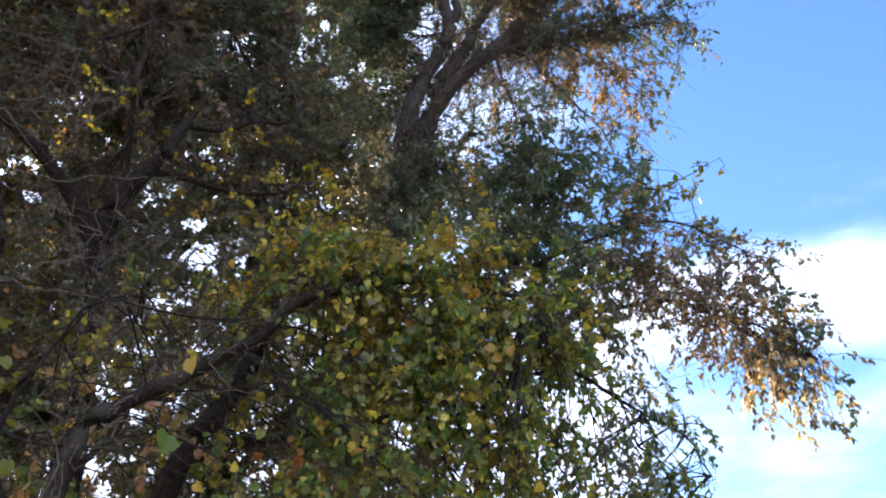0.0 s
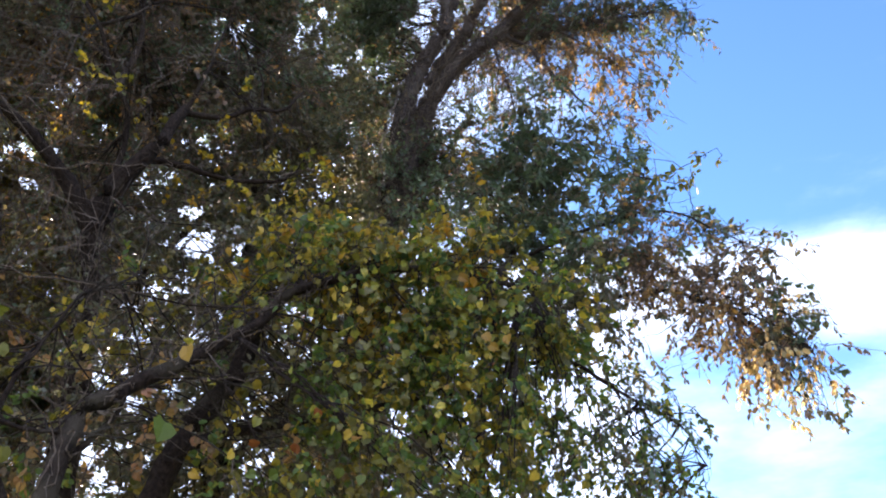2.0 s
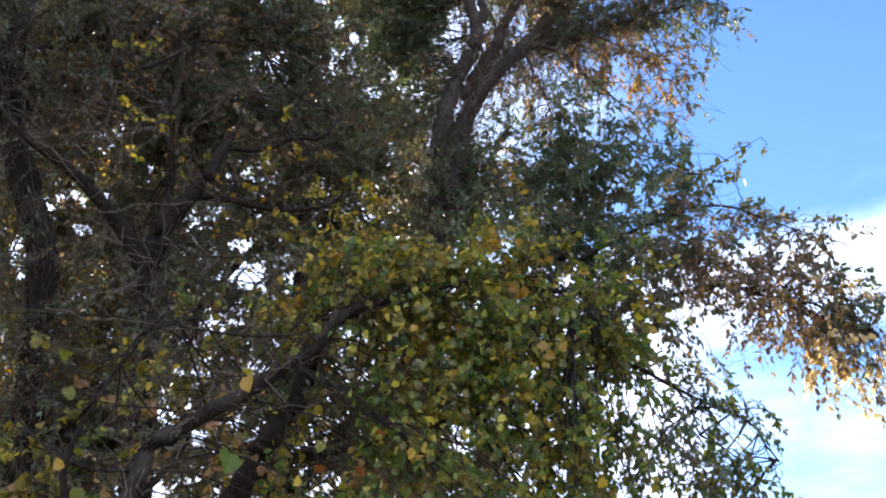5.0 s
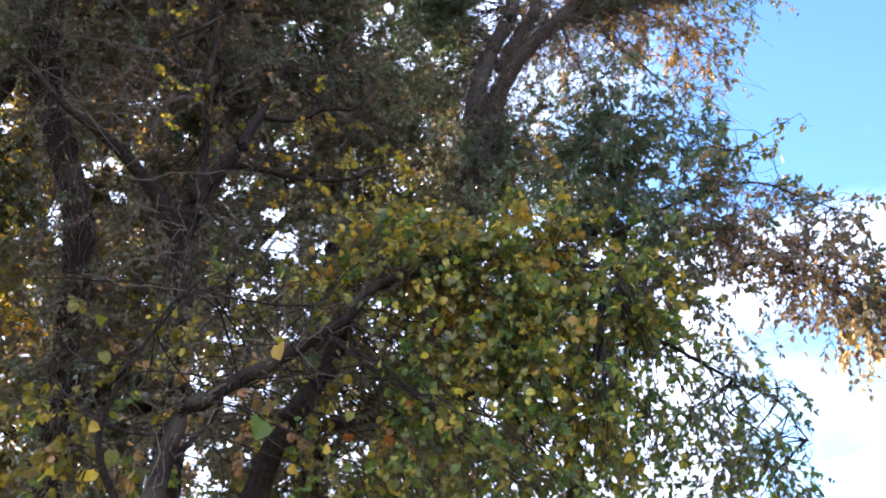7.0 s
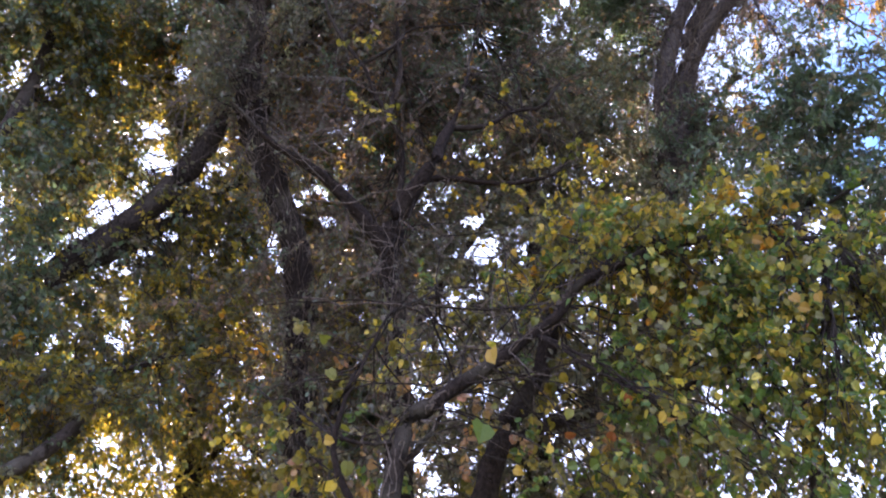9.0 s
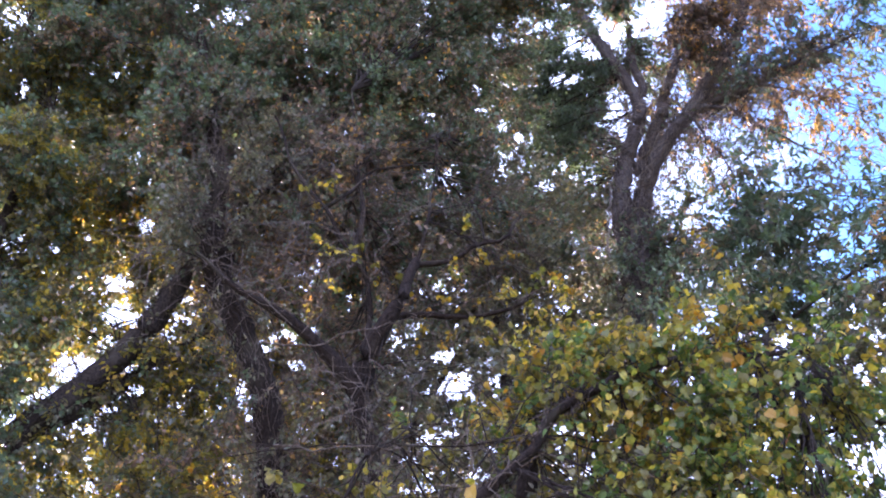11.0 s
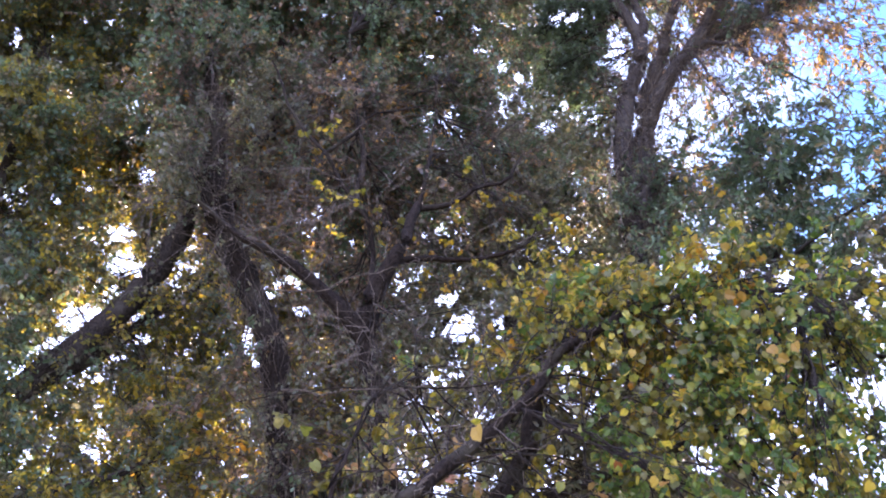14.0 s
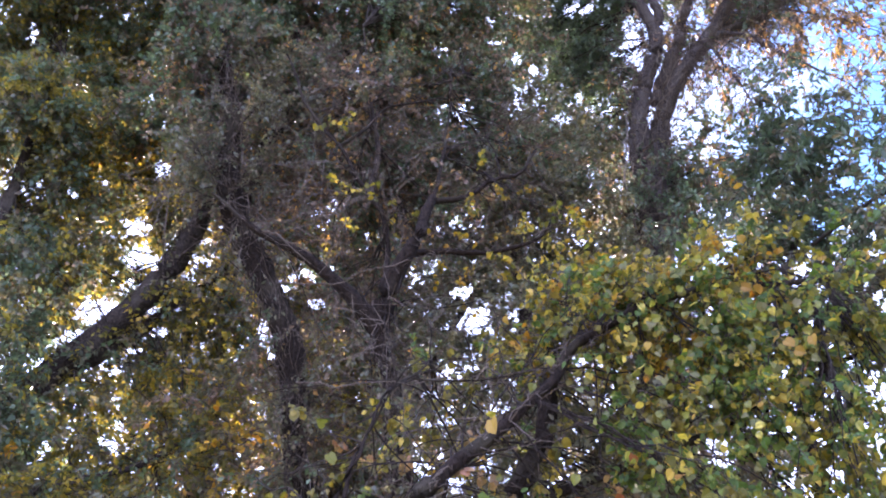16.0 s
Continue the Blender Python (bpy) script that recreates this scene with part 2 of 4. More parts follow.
# sky gaps cut through the leaves to fit the camera's view: bearing, height angle, half width and half height
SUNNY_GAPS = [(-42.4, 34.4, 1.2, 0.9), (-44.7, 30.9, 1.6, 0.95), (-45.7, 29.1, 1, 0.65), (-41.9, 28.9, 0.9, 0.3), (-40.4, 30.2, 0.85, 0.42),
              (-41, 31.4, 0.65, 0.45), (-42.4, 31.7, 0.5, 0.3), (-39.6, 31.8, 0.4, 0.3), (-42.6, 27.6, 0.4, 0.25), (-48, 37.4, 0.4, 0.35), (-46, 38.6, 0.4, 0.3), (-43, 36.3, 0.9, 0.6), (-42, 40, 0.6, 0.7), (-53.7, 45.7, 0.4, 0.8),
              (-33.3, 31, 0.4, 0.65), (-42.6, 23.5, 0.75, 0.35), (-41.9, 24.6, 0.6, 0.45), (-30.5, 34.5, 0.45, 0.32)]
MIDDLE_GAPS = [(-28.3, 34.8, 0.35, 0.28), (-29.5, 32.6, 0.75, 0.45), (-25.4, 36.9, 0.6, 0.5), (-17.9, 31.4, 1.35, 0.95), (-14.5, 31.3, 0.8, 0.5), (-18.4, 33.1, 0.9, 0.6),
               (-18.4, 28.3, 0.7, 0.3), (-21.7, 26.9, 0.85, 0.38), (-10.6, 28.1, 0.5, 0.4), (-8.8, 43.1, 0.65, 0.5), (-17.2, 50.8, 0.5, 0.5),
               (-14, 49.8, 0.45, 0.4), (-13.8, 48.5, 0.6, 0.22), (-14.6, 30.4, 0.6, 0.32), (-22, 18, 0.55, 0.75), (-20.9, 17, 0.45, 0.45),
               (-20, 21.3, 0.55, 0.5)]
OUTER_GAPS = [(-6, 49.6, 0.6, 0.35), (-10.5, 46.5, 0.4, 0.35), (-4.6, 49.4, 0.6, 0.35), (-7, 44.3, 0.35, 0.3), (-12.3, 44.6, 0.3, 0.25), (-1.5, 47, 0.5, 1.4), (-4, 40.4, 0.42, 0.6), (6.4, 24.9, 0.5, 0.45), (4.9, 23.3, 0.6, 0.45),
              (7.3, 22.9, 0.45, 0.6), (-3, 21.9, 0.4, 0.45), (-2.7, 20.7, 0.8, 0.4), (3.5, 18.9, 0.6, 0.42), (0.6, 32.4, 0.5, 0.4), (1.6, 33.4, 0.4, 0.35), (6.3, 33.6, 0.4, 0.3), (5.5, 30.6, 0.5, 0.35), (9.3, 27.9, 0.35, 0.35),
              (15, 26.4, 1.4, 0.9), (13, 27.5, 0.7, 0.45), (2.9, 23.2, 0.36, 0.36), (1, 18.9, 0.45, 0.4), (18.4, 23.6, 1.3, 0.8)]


def in_view_gap(pos, rng=None):
    """Which places lie in a gap as seen from the camera, with ragged edges."""
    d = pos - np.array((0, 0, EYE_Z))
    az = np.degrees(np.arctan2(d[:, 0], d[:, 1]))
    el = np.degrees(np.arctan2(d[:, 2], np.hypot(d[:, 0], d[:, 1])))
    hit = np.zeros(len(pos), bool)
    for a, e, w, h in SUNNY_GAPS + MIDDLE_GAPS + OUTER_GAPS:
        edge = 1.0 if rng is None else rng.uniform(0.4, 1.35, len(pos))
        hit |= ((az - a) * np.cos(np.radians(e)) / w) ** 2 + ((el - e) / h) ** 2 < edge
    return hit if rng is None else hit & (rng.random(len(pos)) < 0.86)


CLEAR = []


def keep_clear(line, a, b):
    """Marks a limb stretch whose front leaves are thinned so the camera sees it."""
    for x, y, z in line[int(a * len(line)):int(b * len(line))]:
        h = math.hypot(x, y)
        CLEAR.append((math.degrees(math.atan2(x, y)), math.degrees(math.atan2(z - EYE_Z, h)), h))


# true where a leaf or twig would hide a kept limb from the camera
def before_limb(pos, rng, share=0.55):
    hit = np.zeros(len(pos), bool)
    h = np.hypot(pos[:, 0], pos[:, 1])
    close = np.nonzero(h < 9.2)[0]
    if CLEAR and len(close):
        p, limbs = pos[close], np.array(CLEAR)
        az, el = np.degrees(np.arctan2(p[:, 0], p[:, 1])), np.degrees(np.arctan2(p[:, 2] - EYE_Z, h[close]))
        gap = ((az[:, None] - limbs[:, 0]) * 0.84) ** 2 + (el[:, None] - limbs[:, 1]) ** 2
        hit[close] = ((gap < 0.5) & (h[close][:, None] < limbs[:, 2])).any(axis=1) & (rng.random(len(close)) < share)
    return hit


class Tree:
    def __init__(self, base, label, bark, seed, dense=1.0):
        self.seed, self.rng = seed, np.random.default_rng(seed)
        self.top = tagged(new("tree"), label, "tree", "trees of the grove")
        self.top.location = base
        self.bark, self.nodes, self.leaves, self.dense, self.fruit_spots, self.wood = bark, [], [], dense, [], []

    def limb(self, points, r0, r1, name="limb", sides=12, wobble=0.02, anchor=True, bark=None):
        line = spline(points, 12)
        along = np.concatenate(([0], np.cumsum(np.linalg.norm(np.diff(line, axis=0), axis=1))))
        even = np.linspace(0, along[-1], int(np.clip(along[-1] / 0.13, 9, 90)))
        line = np.stack([np.interp(even, along, line[:, a]) for a in range(3)], -1)
        soft = self.rng.normal(0, wobble * 2.2, (len(line) + 6, 3))
        soft = np.stack([np.convolve(soft[:, a], np.ones(7) / 7, "valid") for a in range(3)], -1)
        line[1:-1] += soft[1:-1]
        r = r0 + (r1 - r0) * np.linspace(0, 1, len(line)) ** 0.8
        if name == "trunk":
            r = r * (1 + 0.5 * np.exp(-np.maximum(line[:, 2], 0) / 0.35))
        r = r * (1 + 0.06 * np.convolve(self.rng.standard_normal(len(line) + 4), np.ones(5) / 2.2, "valid"))
        v, q = tubes(line[None], r[None], sides, 0.075, self.rng)
        part(name, mesh_of(name, v, q, [bark or self.bark], smooth=True), self.top)
        if anchor:
            self.nodes += list(line)
        return line

    def clump(self, az, el, h, wide, tall, deep, cover, hue="dull", shape="ovate", size=0.08, droop=0.25, boughs=14, twig=0.45, per=18, reach=34):
        """A bunch of boughs with twigs and leaves. wide and tall are half widths in degrees, deep in metres; cover counts layers of leaves."""
        rng, c = np.random.default_rng((self.seed, int(az * 10) + 1000, int(el * 10), int(wide * 10))), at(az, el, h)
        slant = h / math.cos(radians(el))
        side = np.array((math.cos(radians(az)), -math.sin(radians(az)), 0))
        out = np.array((math.sin(radians(az)), math.cos(radians(az)), 0))
        rw, rt = slant * math.radians(wide), h * (math.tan(radians(el + tall)) - math.tan(radians(el - tall))) / 2
        nodes = np.array(self.nodes)
        start = nodes[np.argmin(np.linalg.norm(nodes - c, axis=1))]
        ball = unit(rng.standard_normal((boughs, 3))) * rng.random((boughs, 1)) ** 0.33
        ends = c + ball[:, :1] * rw * side + ball[:, 1:2] * deep * out + ball[:, 2:] * rt * np.array((0, 0, 1))
        main = start + (c - start) * rng.uniform(0.0, 0.75, (boughs, 1))
        gap = np.linalg.norm(nodes[None] - ends[:, None], axis=2)
        order = np.argsort(gap, axis=1)[:, :min(reach, len(nodes))]
        near = order[np.arange(boughs), rng.integers(0, order.shape[1], boughs)]
        close = gap[np.arange(boughs), near] < 1.5
        main[close] = nodes[near[close]]
        main[0], t = start, np.linspace(0, 1, 8)[None, :, None]
        mid = (main + ends) / 2 + np.array((0, 0, 0.12)) * np.linalg.norm(ends - main, axis=1)[:, None] + rng.normal(0, 0.08, (boughs, 3))
        paths = (1 - t) ** 2 * main[:, None] + 2 * t * (1 - t) * mid[:, None] + t ** 2 * ends[:, None]
        paths[:, 1:] += np.cumsum(rng.normal(0, 0.03, (boughs, 7, 3)), axis=1)
        spine = np.linspace(0, 1, 8)[:, None] * (c - start) + start
        spine[1:] += rng.normal(0, 0.02, (7, 3))
        every = np.concatenate((spine[None], paths))
        length = np.linalg.norm(every[:, -1] - every[:, 0], axis=1)
        thick = np.clip(0.0065 * length, 0.0035, 0.013)
        thick[0] *= 1.5
        face = SHAPES[shape][1] * size * size * 0.62
        count = int(cover * self.dense * math.pi * rw * rt * (slant / h) ** 0.5 / face)
        twigs = max(4, count // per) if cover > 0 else int(-cover * math.pi * rw * rt * 26)
        pick, k = rng.integers(0, boughs, twigs), rng.uniform(0.3, 1.0, twigs) ** 0.8 * 6.99
        lo, fr = k.astype(int), (k % 1)[:, None]
        base = paths[pick, lo] * (1 - fr) + paths[pick, lo + 1] * fr
        way = unit(paths[pick, lo + 1] - paths[pick, lo])
        way = unit(0.6 * way + unit(rng.standard_normal((twigs, 3))) * 0.85 + 0.35 * unit(base - c) - np.array((0, 0, droop * 0.5)))
        ln = twig * rng.uniform(0.5, 1.3, (twigs, 1))
        bend = unit(rng.standard_normal((twigs, 3))) * 0.3 - np.array((0, 0, droop * 0.6))
        s = np.linspace(0, 1, 4)
        line = base[:, None] + (way * ln)[:, None] * s[None, :, None] + (bend * ln)[:, None] * (s ** 2)[None, :, None]
        line[:, 1:] += rng.normal(0, 0.012 if cover > 0 else 0.045, (twigs, 3, 3))
        sparse = in_view_gap(line[:, 2], rng) | before_limb(line[:, 2], rng, 0.7)
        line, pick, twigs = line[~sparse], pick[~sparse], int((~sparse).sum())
        thin = np.full((twigs, 1), 0.0042 if cover > 0 else 0.0055) * np.linspace(1, 0.35, 4) * rng.uniform(0.7, 1.3, (twigs, 1))
        for k in range(boughs + 1):
            v, q = tubes(every[k:k + 1], thick[k] * np.linspace(1, 0.3, 8)[None], 5)
            own = pick == k - 1
            if own.any():
                tv, tq = tubes(line[own], thin[own], 3)
                q, v = np.vstack((q, tq + len(v))), np.vstack((v, tv))
            self.wood.append((float(np.linalg.norm(every[k, -1])), v, q, np.arange(len(q)) >= 35))
        self.fruit_spots += [q for q in line[:, -1][::3] if 9 < math.degrees(math.atan2(q[0], q[1])) < 18]
        if cover <= 0:
            return
        n = twigs * per
        ti, k = np.repeat(np.arange(twigs), per), rng.uniform(0.15, 1.0, n) * 2.999
        lo, fr = k.astype(int), (k % 1)[:, None]
        pos = line[ti, lo] * (1 - fr) + line[ti, lo + 1] * fr
        run = unit(line[ti, lo + 1] - line[ti, lo])
        way = unit(0.45 * run + 0.8 * unit(rng.standard_normal((n, 3))) - np.array((0, 0, droop)))
        pos += way * size * 0.25
        keep = ~(in_view_gap(pos + way * size * 0.4, rng) | before_limb(pos + way * size * 0.4, rng))
        hues = (hue,) if isinstance(hue, str) else hue
        which, big = rng.integers(0, len(hues), twigs)[ti], size * rng.triangular(0.55, 0.9, 1.5, n)
        for k, name in enumerate(hues):
            mine = keep & (which == k)
            self.leaves.append((shape, name, pos[mine], way[mine], big[mine]))

    def shag(self, line, count, reach, r0, length=0.45):
        """Bare stems of climbers that cling to a trunk and stand off it."""
        rng = self.rng
        k = rng.uniform(reach[0], reach[1], count) * (len(line) - 1.01)
        lo, fr = k.astype(int), (k % 1)[:, None]
        base, run = line[lo] * (1 - fr) + line[lo + 1] * fr, unit(line[lo + 1] - line[lo])
        side = unit(np.cross(run, rng.standard_normal((count, 3))))
        s = np.linspace(0, 1, 7)
        ln = length * rng.uniform(0.4, 1.6, (count, 1, 1))
        rise = rng.choice((-1, 1), (count, 1, 1), p=(0.35, 0.65))
        path = (base + side * r0)[:, None] + run[:, None] * rise * ln * s[None, :, None] + side[:, None] * ln * rng.uniform(0, 1.3, (count, 1, 1)) * (s ** 1.5)[None, :, None]
        path[:, 1:] += np.cumsum(rng.normal(0, 0.034, (count, 6, 3)), axis=1)
        v, q = tubes(path, rng.uniform(0.0035, 0.0095, (count, 1)) * np.linspace(1, 0.4, 7), 4)
        tagged(part("climber_stem", mesh_of("climber_stem", v, q, [TWIG]), self.top, "bare grey climber stems on the bark"), kind="stuff")

    def finish(self):
        rng = self.rng
        self.wood.sort(key=lambda w: w[0])
        for _, v, q, thin in self.wood[:290]:
            part("bough", mesh_of("bough", v, q, [BARK, TWIG], thin), self.top)
        v, q, thin, n = [], [], [], 0
        for _, a, b, c in self.wood[290:]:
            v.append(a), q.append(b + n), thin.append(c)
            n += len(a)
        if v:
            tagged(part("branchwork", mesh_of("branchwork", np.vstack(v), np.vstack(q), [BARK, TWIG], np.concatenate(thin)), self.top, "thin grey-brown boughs and twigs"), kind="stuff")
        v, q, m, n = [], [], [], 0
        for shape, hue, pos, way, size in self.leaves:
            (outline, quads), _ = SHAPES[shape]
            up = unit(np.array((0, -0.55, 0.6) if shape == "heart" else (0, 0, 1.0)) + 0.75 * rng.standard_normal(pos.shape))
            x = unit(np.cross(way, up))
            z = np.cross(x, way)
            bent = outline[None] * np.stack((rng.uniform(0.75, 1.15, len(pos)), np.ones(len(pos)), rng.uniform(-0.6, 2.0, len(pos))), -1)[:, None]
            pts = pos[:, None] + size[:, None, None] * (bent[..., :1] * x[:, None] + bent[..., 1:2] * way[:, None] + bent[..., 2:] * z[:, None])
            v.append(pts.reshape(-1, 3))
            q.append((quads[None] + (np.arange(len(pos)) * len(outline))[:, None, None] + n).reshape(-1, 4))
            m.append(np.full(len(q[-1]), LEAF_NAMES.index(hue)))
            n += len(v[-1])
        if v:
            crown = part("crown", mesh_of("crown", np.vstack(v), np.vstack(q), list(LEAF.values()), np.concatenate(m)), self.top)
            tagged(crown, "", "", "", "stuff")


# ---- ground ----
m, n, l, p = material("grass")
tex, big, fine = n.new("ShaderNodeTexCoord"), n.new("ShaderNodeTexNoise"), n.new("ShaderNodeTexNoise")
big.inputs["Scale"].default_value, fine.inputs["Scale"].default_value, fine.inputs["Detail"].default_value = 0.35, 30.0, 6.0
l.new(tex.outputs["Object"], big.inputs["Vector"])
l.new(tex.outputs["Object"], fine.inputs["Vector"])
# tones raised so this ground, out of view, bounces light up into leaves
tone = ramp(n, [(0.35, (0.075, 0.08, 0.032)), (0.5, (0.15, 0.14, 0.055)), (0.68, (0.28, 0.2, 0.1))])
mixn = n.new("ShaderNodeMath")
mixn.operation = "MULTIPLY_ADD"
l.new(fine.outputs[0], mixn.inputs[0])
mixn.inputs[1].default_value = 0.5
half = n.new("ShaderNodeMath")
half.operation = "MULTIPLY"
half.inputs[1].default_value = 0.5
l.new(big.outputs[0], half.inputs[0])
l.new(half.outputs[0], mixn.inputs[2])
l.new(mixn.outputs[0], tone.inputs[0])
l.new(tone.outputs[0], p.inputs["Base Color"])
p.inputs["Roughness"].default_value = 0.95
xs = np.concatenate((np.linspace(-1500, -40, 8), np.linspace(-35, 35, 41), np.linspace(40, 1500, 8)))
gx, gy = np.meshgrid(xs, xs, indexing="ij")
gz = np.where(np.hypot(gx, gy) < 45, 0.05 * np.sin(gx * 0.7) * np.cos(gy * 0.6), 0.0)
k = len(xs)
i, j = np.meshgrid(np.arange(k - 1), np.arange(k - 1), indexing="ij")
a = i * k + j
ground = new("ground", mesh_of("ground", np.stack((gx, gy, gz), -1).reshape(-1, 3), np.stack((a, a + k, a + k + 1, a + 1), -1).reshape(-1, 4), [m], smooth=True))
tagged(ground, "autumn grass with fallen leaves under the trees", "ground", kind="structure")


def foot(az, h):
    p = at(az, 0, h)
    return (p[0], p[1], -0.12)


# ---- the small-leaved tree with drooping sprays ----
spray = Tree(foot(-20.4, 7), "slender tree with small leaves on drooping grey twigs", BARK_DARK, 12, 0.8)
spray_line = spray.limb([foot(-20.4, 7), at(-19.4, 6, 7), at(-18.4, 13.4, 7), at(-17.8, 16.1, 7), at(-17.1, 18.4, 7), at(-15.9, 20.8, 7.05), at(-14.2, 23, 7.1), at(-13.5, 25.2, 7.15), at(-12.6, 28, 7.3), at(-11.5, 33, 7.5)], 0.17, 0.06, "trunk")
spray.limb([at(-16.8, 19, 7.02), at(-14, 20, 7.05), at(-10, 20.9, 7.1), at(-7, 21.7, 7.1), at(-1.7, 22.7, 7.2), at(2.9, 24.1, 7.3), at(7.1, 25.1, 7.4), at(9.4, 24.8, 7.4), at(12.7, 22.5, 7.4), at(16, 20.5, 7.4), at(17, 18.1, 7.4)], 0.05, 0.006)
keep_clear(spray_line, 0.5, 0.8)
for points in [[(12.8, 20.2), (14.3, 20.7), (15.8, 21.1), (17.3, 20.8)], [(12.6, 20.6), (13.4, 19.8), (14.7, 18.7), (16, 17.9)]]:
    spray.limb([at(az, el, 7.4) for az, el in points], 0.012, 0.004, "twig", sides=6, anchor=False)
for row in [(8, 21.5, 7.4, 3.5, 3, 0.6, 0.75), (12, 21.5, 7.4, 3, 2.6, 0.6, 0.6), (14, 18.2, 7.4, 3, 2.5, 0.6, 0.7), (9.5, 17.5, 7.3, 4, 2.8, 0.6, 1.15), (16, 17, 7.5, 2, 2.4, 0.4, 0.45),
            (12, 14.5, 7.4, 5, 2.5, 0.6, 1.1), (15.4, 22.4, 7.4, 1.6, 1.3, 0.3, 0.5), (4, 17, 7.3, 4, 3, 0.6, 1.3), (-6, 15.5, 7.3, 5, 2.5, 0.6, 0.9), (3, 13.8, 7.3, 4.5, 2.2, 0.6, 0.9)]:
    spray.clump(*row, hue=("deep", "fresh", "dull", "fresh"), shape="ovate", size=0.054, droop=0.6, boughs=8, twig=0.45, reach=14)
for row in [(-9, 25, 7.4, 5, 4, 0.7, 0.7), (-4, 20, 7.4, 5, 4, 0.7, 0.8), (-12, 31, 7.6, 5, 4, 0.7, 0.6)]:
    spray.clump(*row, hue="dull", shape="ovate", size=0.075, droop=0.4)

# ---- the leaning tree with yellowing heart-shaped leaves ----
lean = Tree(foot(-27, 5.6), "leaning tree with yellowing heart-shaped leaves on a long limb", BARK_DARK, 11, 1.45)
lean_line = lean.limb([foot(-26, 5.6), at(-25.6, -4, 5.7), at(-24.8, 9, 5.8), at(-24.4, 13.5, 5.9), at(-23.9, 16.4, 5.9), at(-23.2, 18.9, 6), at(-22.2, 20.7, 6), at(-21.5, 21.4, 6)], 0.088, 0.066, "trunk", wobble=0.04)
lean_limb = lean.limb([at(-22.1, 20.8, 6), at(-19.1, 23, 6.1), at(-17, 24.2, 6.2), at(-15.3, 25.3, 6.25), at(-12.5, 27.1, 6.4), at(-10.8, 28.7, 6.5), at(-7.6, 29.9, 6.55), at(-3.9, 30.5, 6.65), at(0.6, 30.9, 6.8), at(6.8, 29.6, 7)], 0.06, 0.022, wobble=0.02)
lean.limb([at(-23, 18, 6), at(-21.7, 19.6, 6), at(-20.7, 21.2, 6.1), at(-20.3, 22.4, 6.1)], 0.026, 0.014, sides=8, anchor=False)
lean.limb([at(-24.6, 12.5, 5.9), at(-25.2, 14.6, 5.9), at(-26.5, 17, 5.9), at(-27.2, 19, 5.9), at(-26.7, 21.9, 5.9), at(-25.7, 24.4, 6), at(-24.2, 27.3, 6), at(-21.3, 28.8, 6.1)], 0.028, 0.008, sides=8)
lean.limb([at(-27.2, 19.2, 5.9), at(-25.6, 19, 5.9), at(-24.2, 19.1, 5.95), at(-23.3, 18.8, 6)], 0.016, 0.012, sides=8)
for points in [[(-19, 22.9), (-15.3, 23.5), (-11.9, 24.2), (-9.3, 24.2)], [(-22.5, 27.9), (-17.5, 27.6), (-12.6, 27.9)], [(-23.5, 27.9), (-27, 27.7), (-33.5, 26.9)]]:
    lean.limb([at(az, el, 6) for az, el in points], 0.009, 0.004, sides=6, anchor=False)
for points, r in [([(-18.1, 23.4), (-17.2, 23), (-15.9, 23), (-13.7, 23.6), (-10.5, 24.3)], 0.008), ([(-30.7, 27.7), (-27.5, 27.6), (-23.5, 27.7), (-17.5, 27.8), (-13.1, 28)], 0.009), ([(-19.7, 25.2), (-19, 24.2), (-18.6, 23.5)], 0.008)]:
    lean.limb([at(az, el, 5.95) for az, el in points], r * 0.75, 0.003, "twig", sides=6, wobble=0.06, anchor=False, bark=TWIG)
lean.limb([at(az, el, 5.85) for az, el in [(-27.9, 20.6), (-26.9, 22.1), (-25.8, 24.2), (-24.6, 26.3), (-23, 28.5), (-21.6, 29.2)]], 0.017, 0.006, sides=8, anchor=False)
lean.shag(lean_limb, 60, (0.0, 0.8), 0.05, 0.3)
lean.shag(lean_line, 30, (0.45, 1.0), 0.07, 0.3)
keep_clear(lean_limb, 0.0, 0.58)
for row in [(-13, 31.5, 7.2, 4.5, 2.8, 0.4, 0.75), (-6.5, 32.4, 6.65, 4.5, 2.4, 0.6, 0.8), (-10, 30.5, 7.3, 5, 2.6, 0.4, 1), (-15.5, 29, 7, 3.5, 3, 0.4, 0.5), (-2.5, 30.5, 6.75, 4, 3, 0.6, 1),
            (3, 31.4, 6.95, 3.6, 2.4, 0.6, 1), (-6, 27, 6.9, 4.5, 3, 0.4, 0.52), (-20, 25.4, 7, 4, 3, 0.4, 0.3)]:
    lean.clump(*row, hue=("yellowing", "yellowing", "sunlit", "fresh", "yellowing", "sunlit", "fresh", "amber"), shape="heart", size=0.054, droop=0.45)
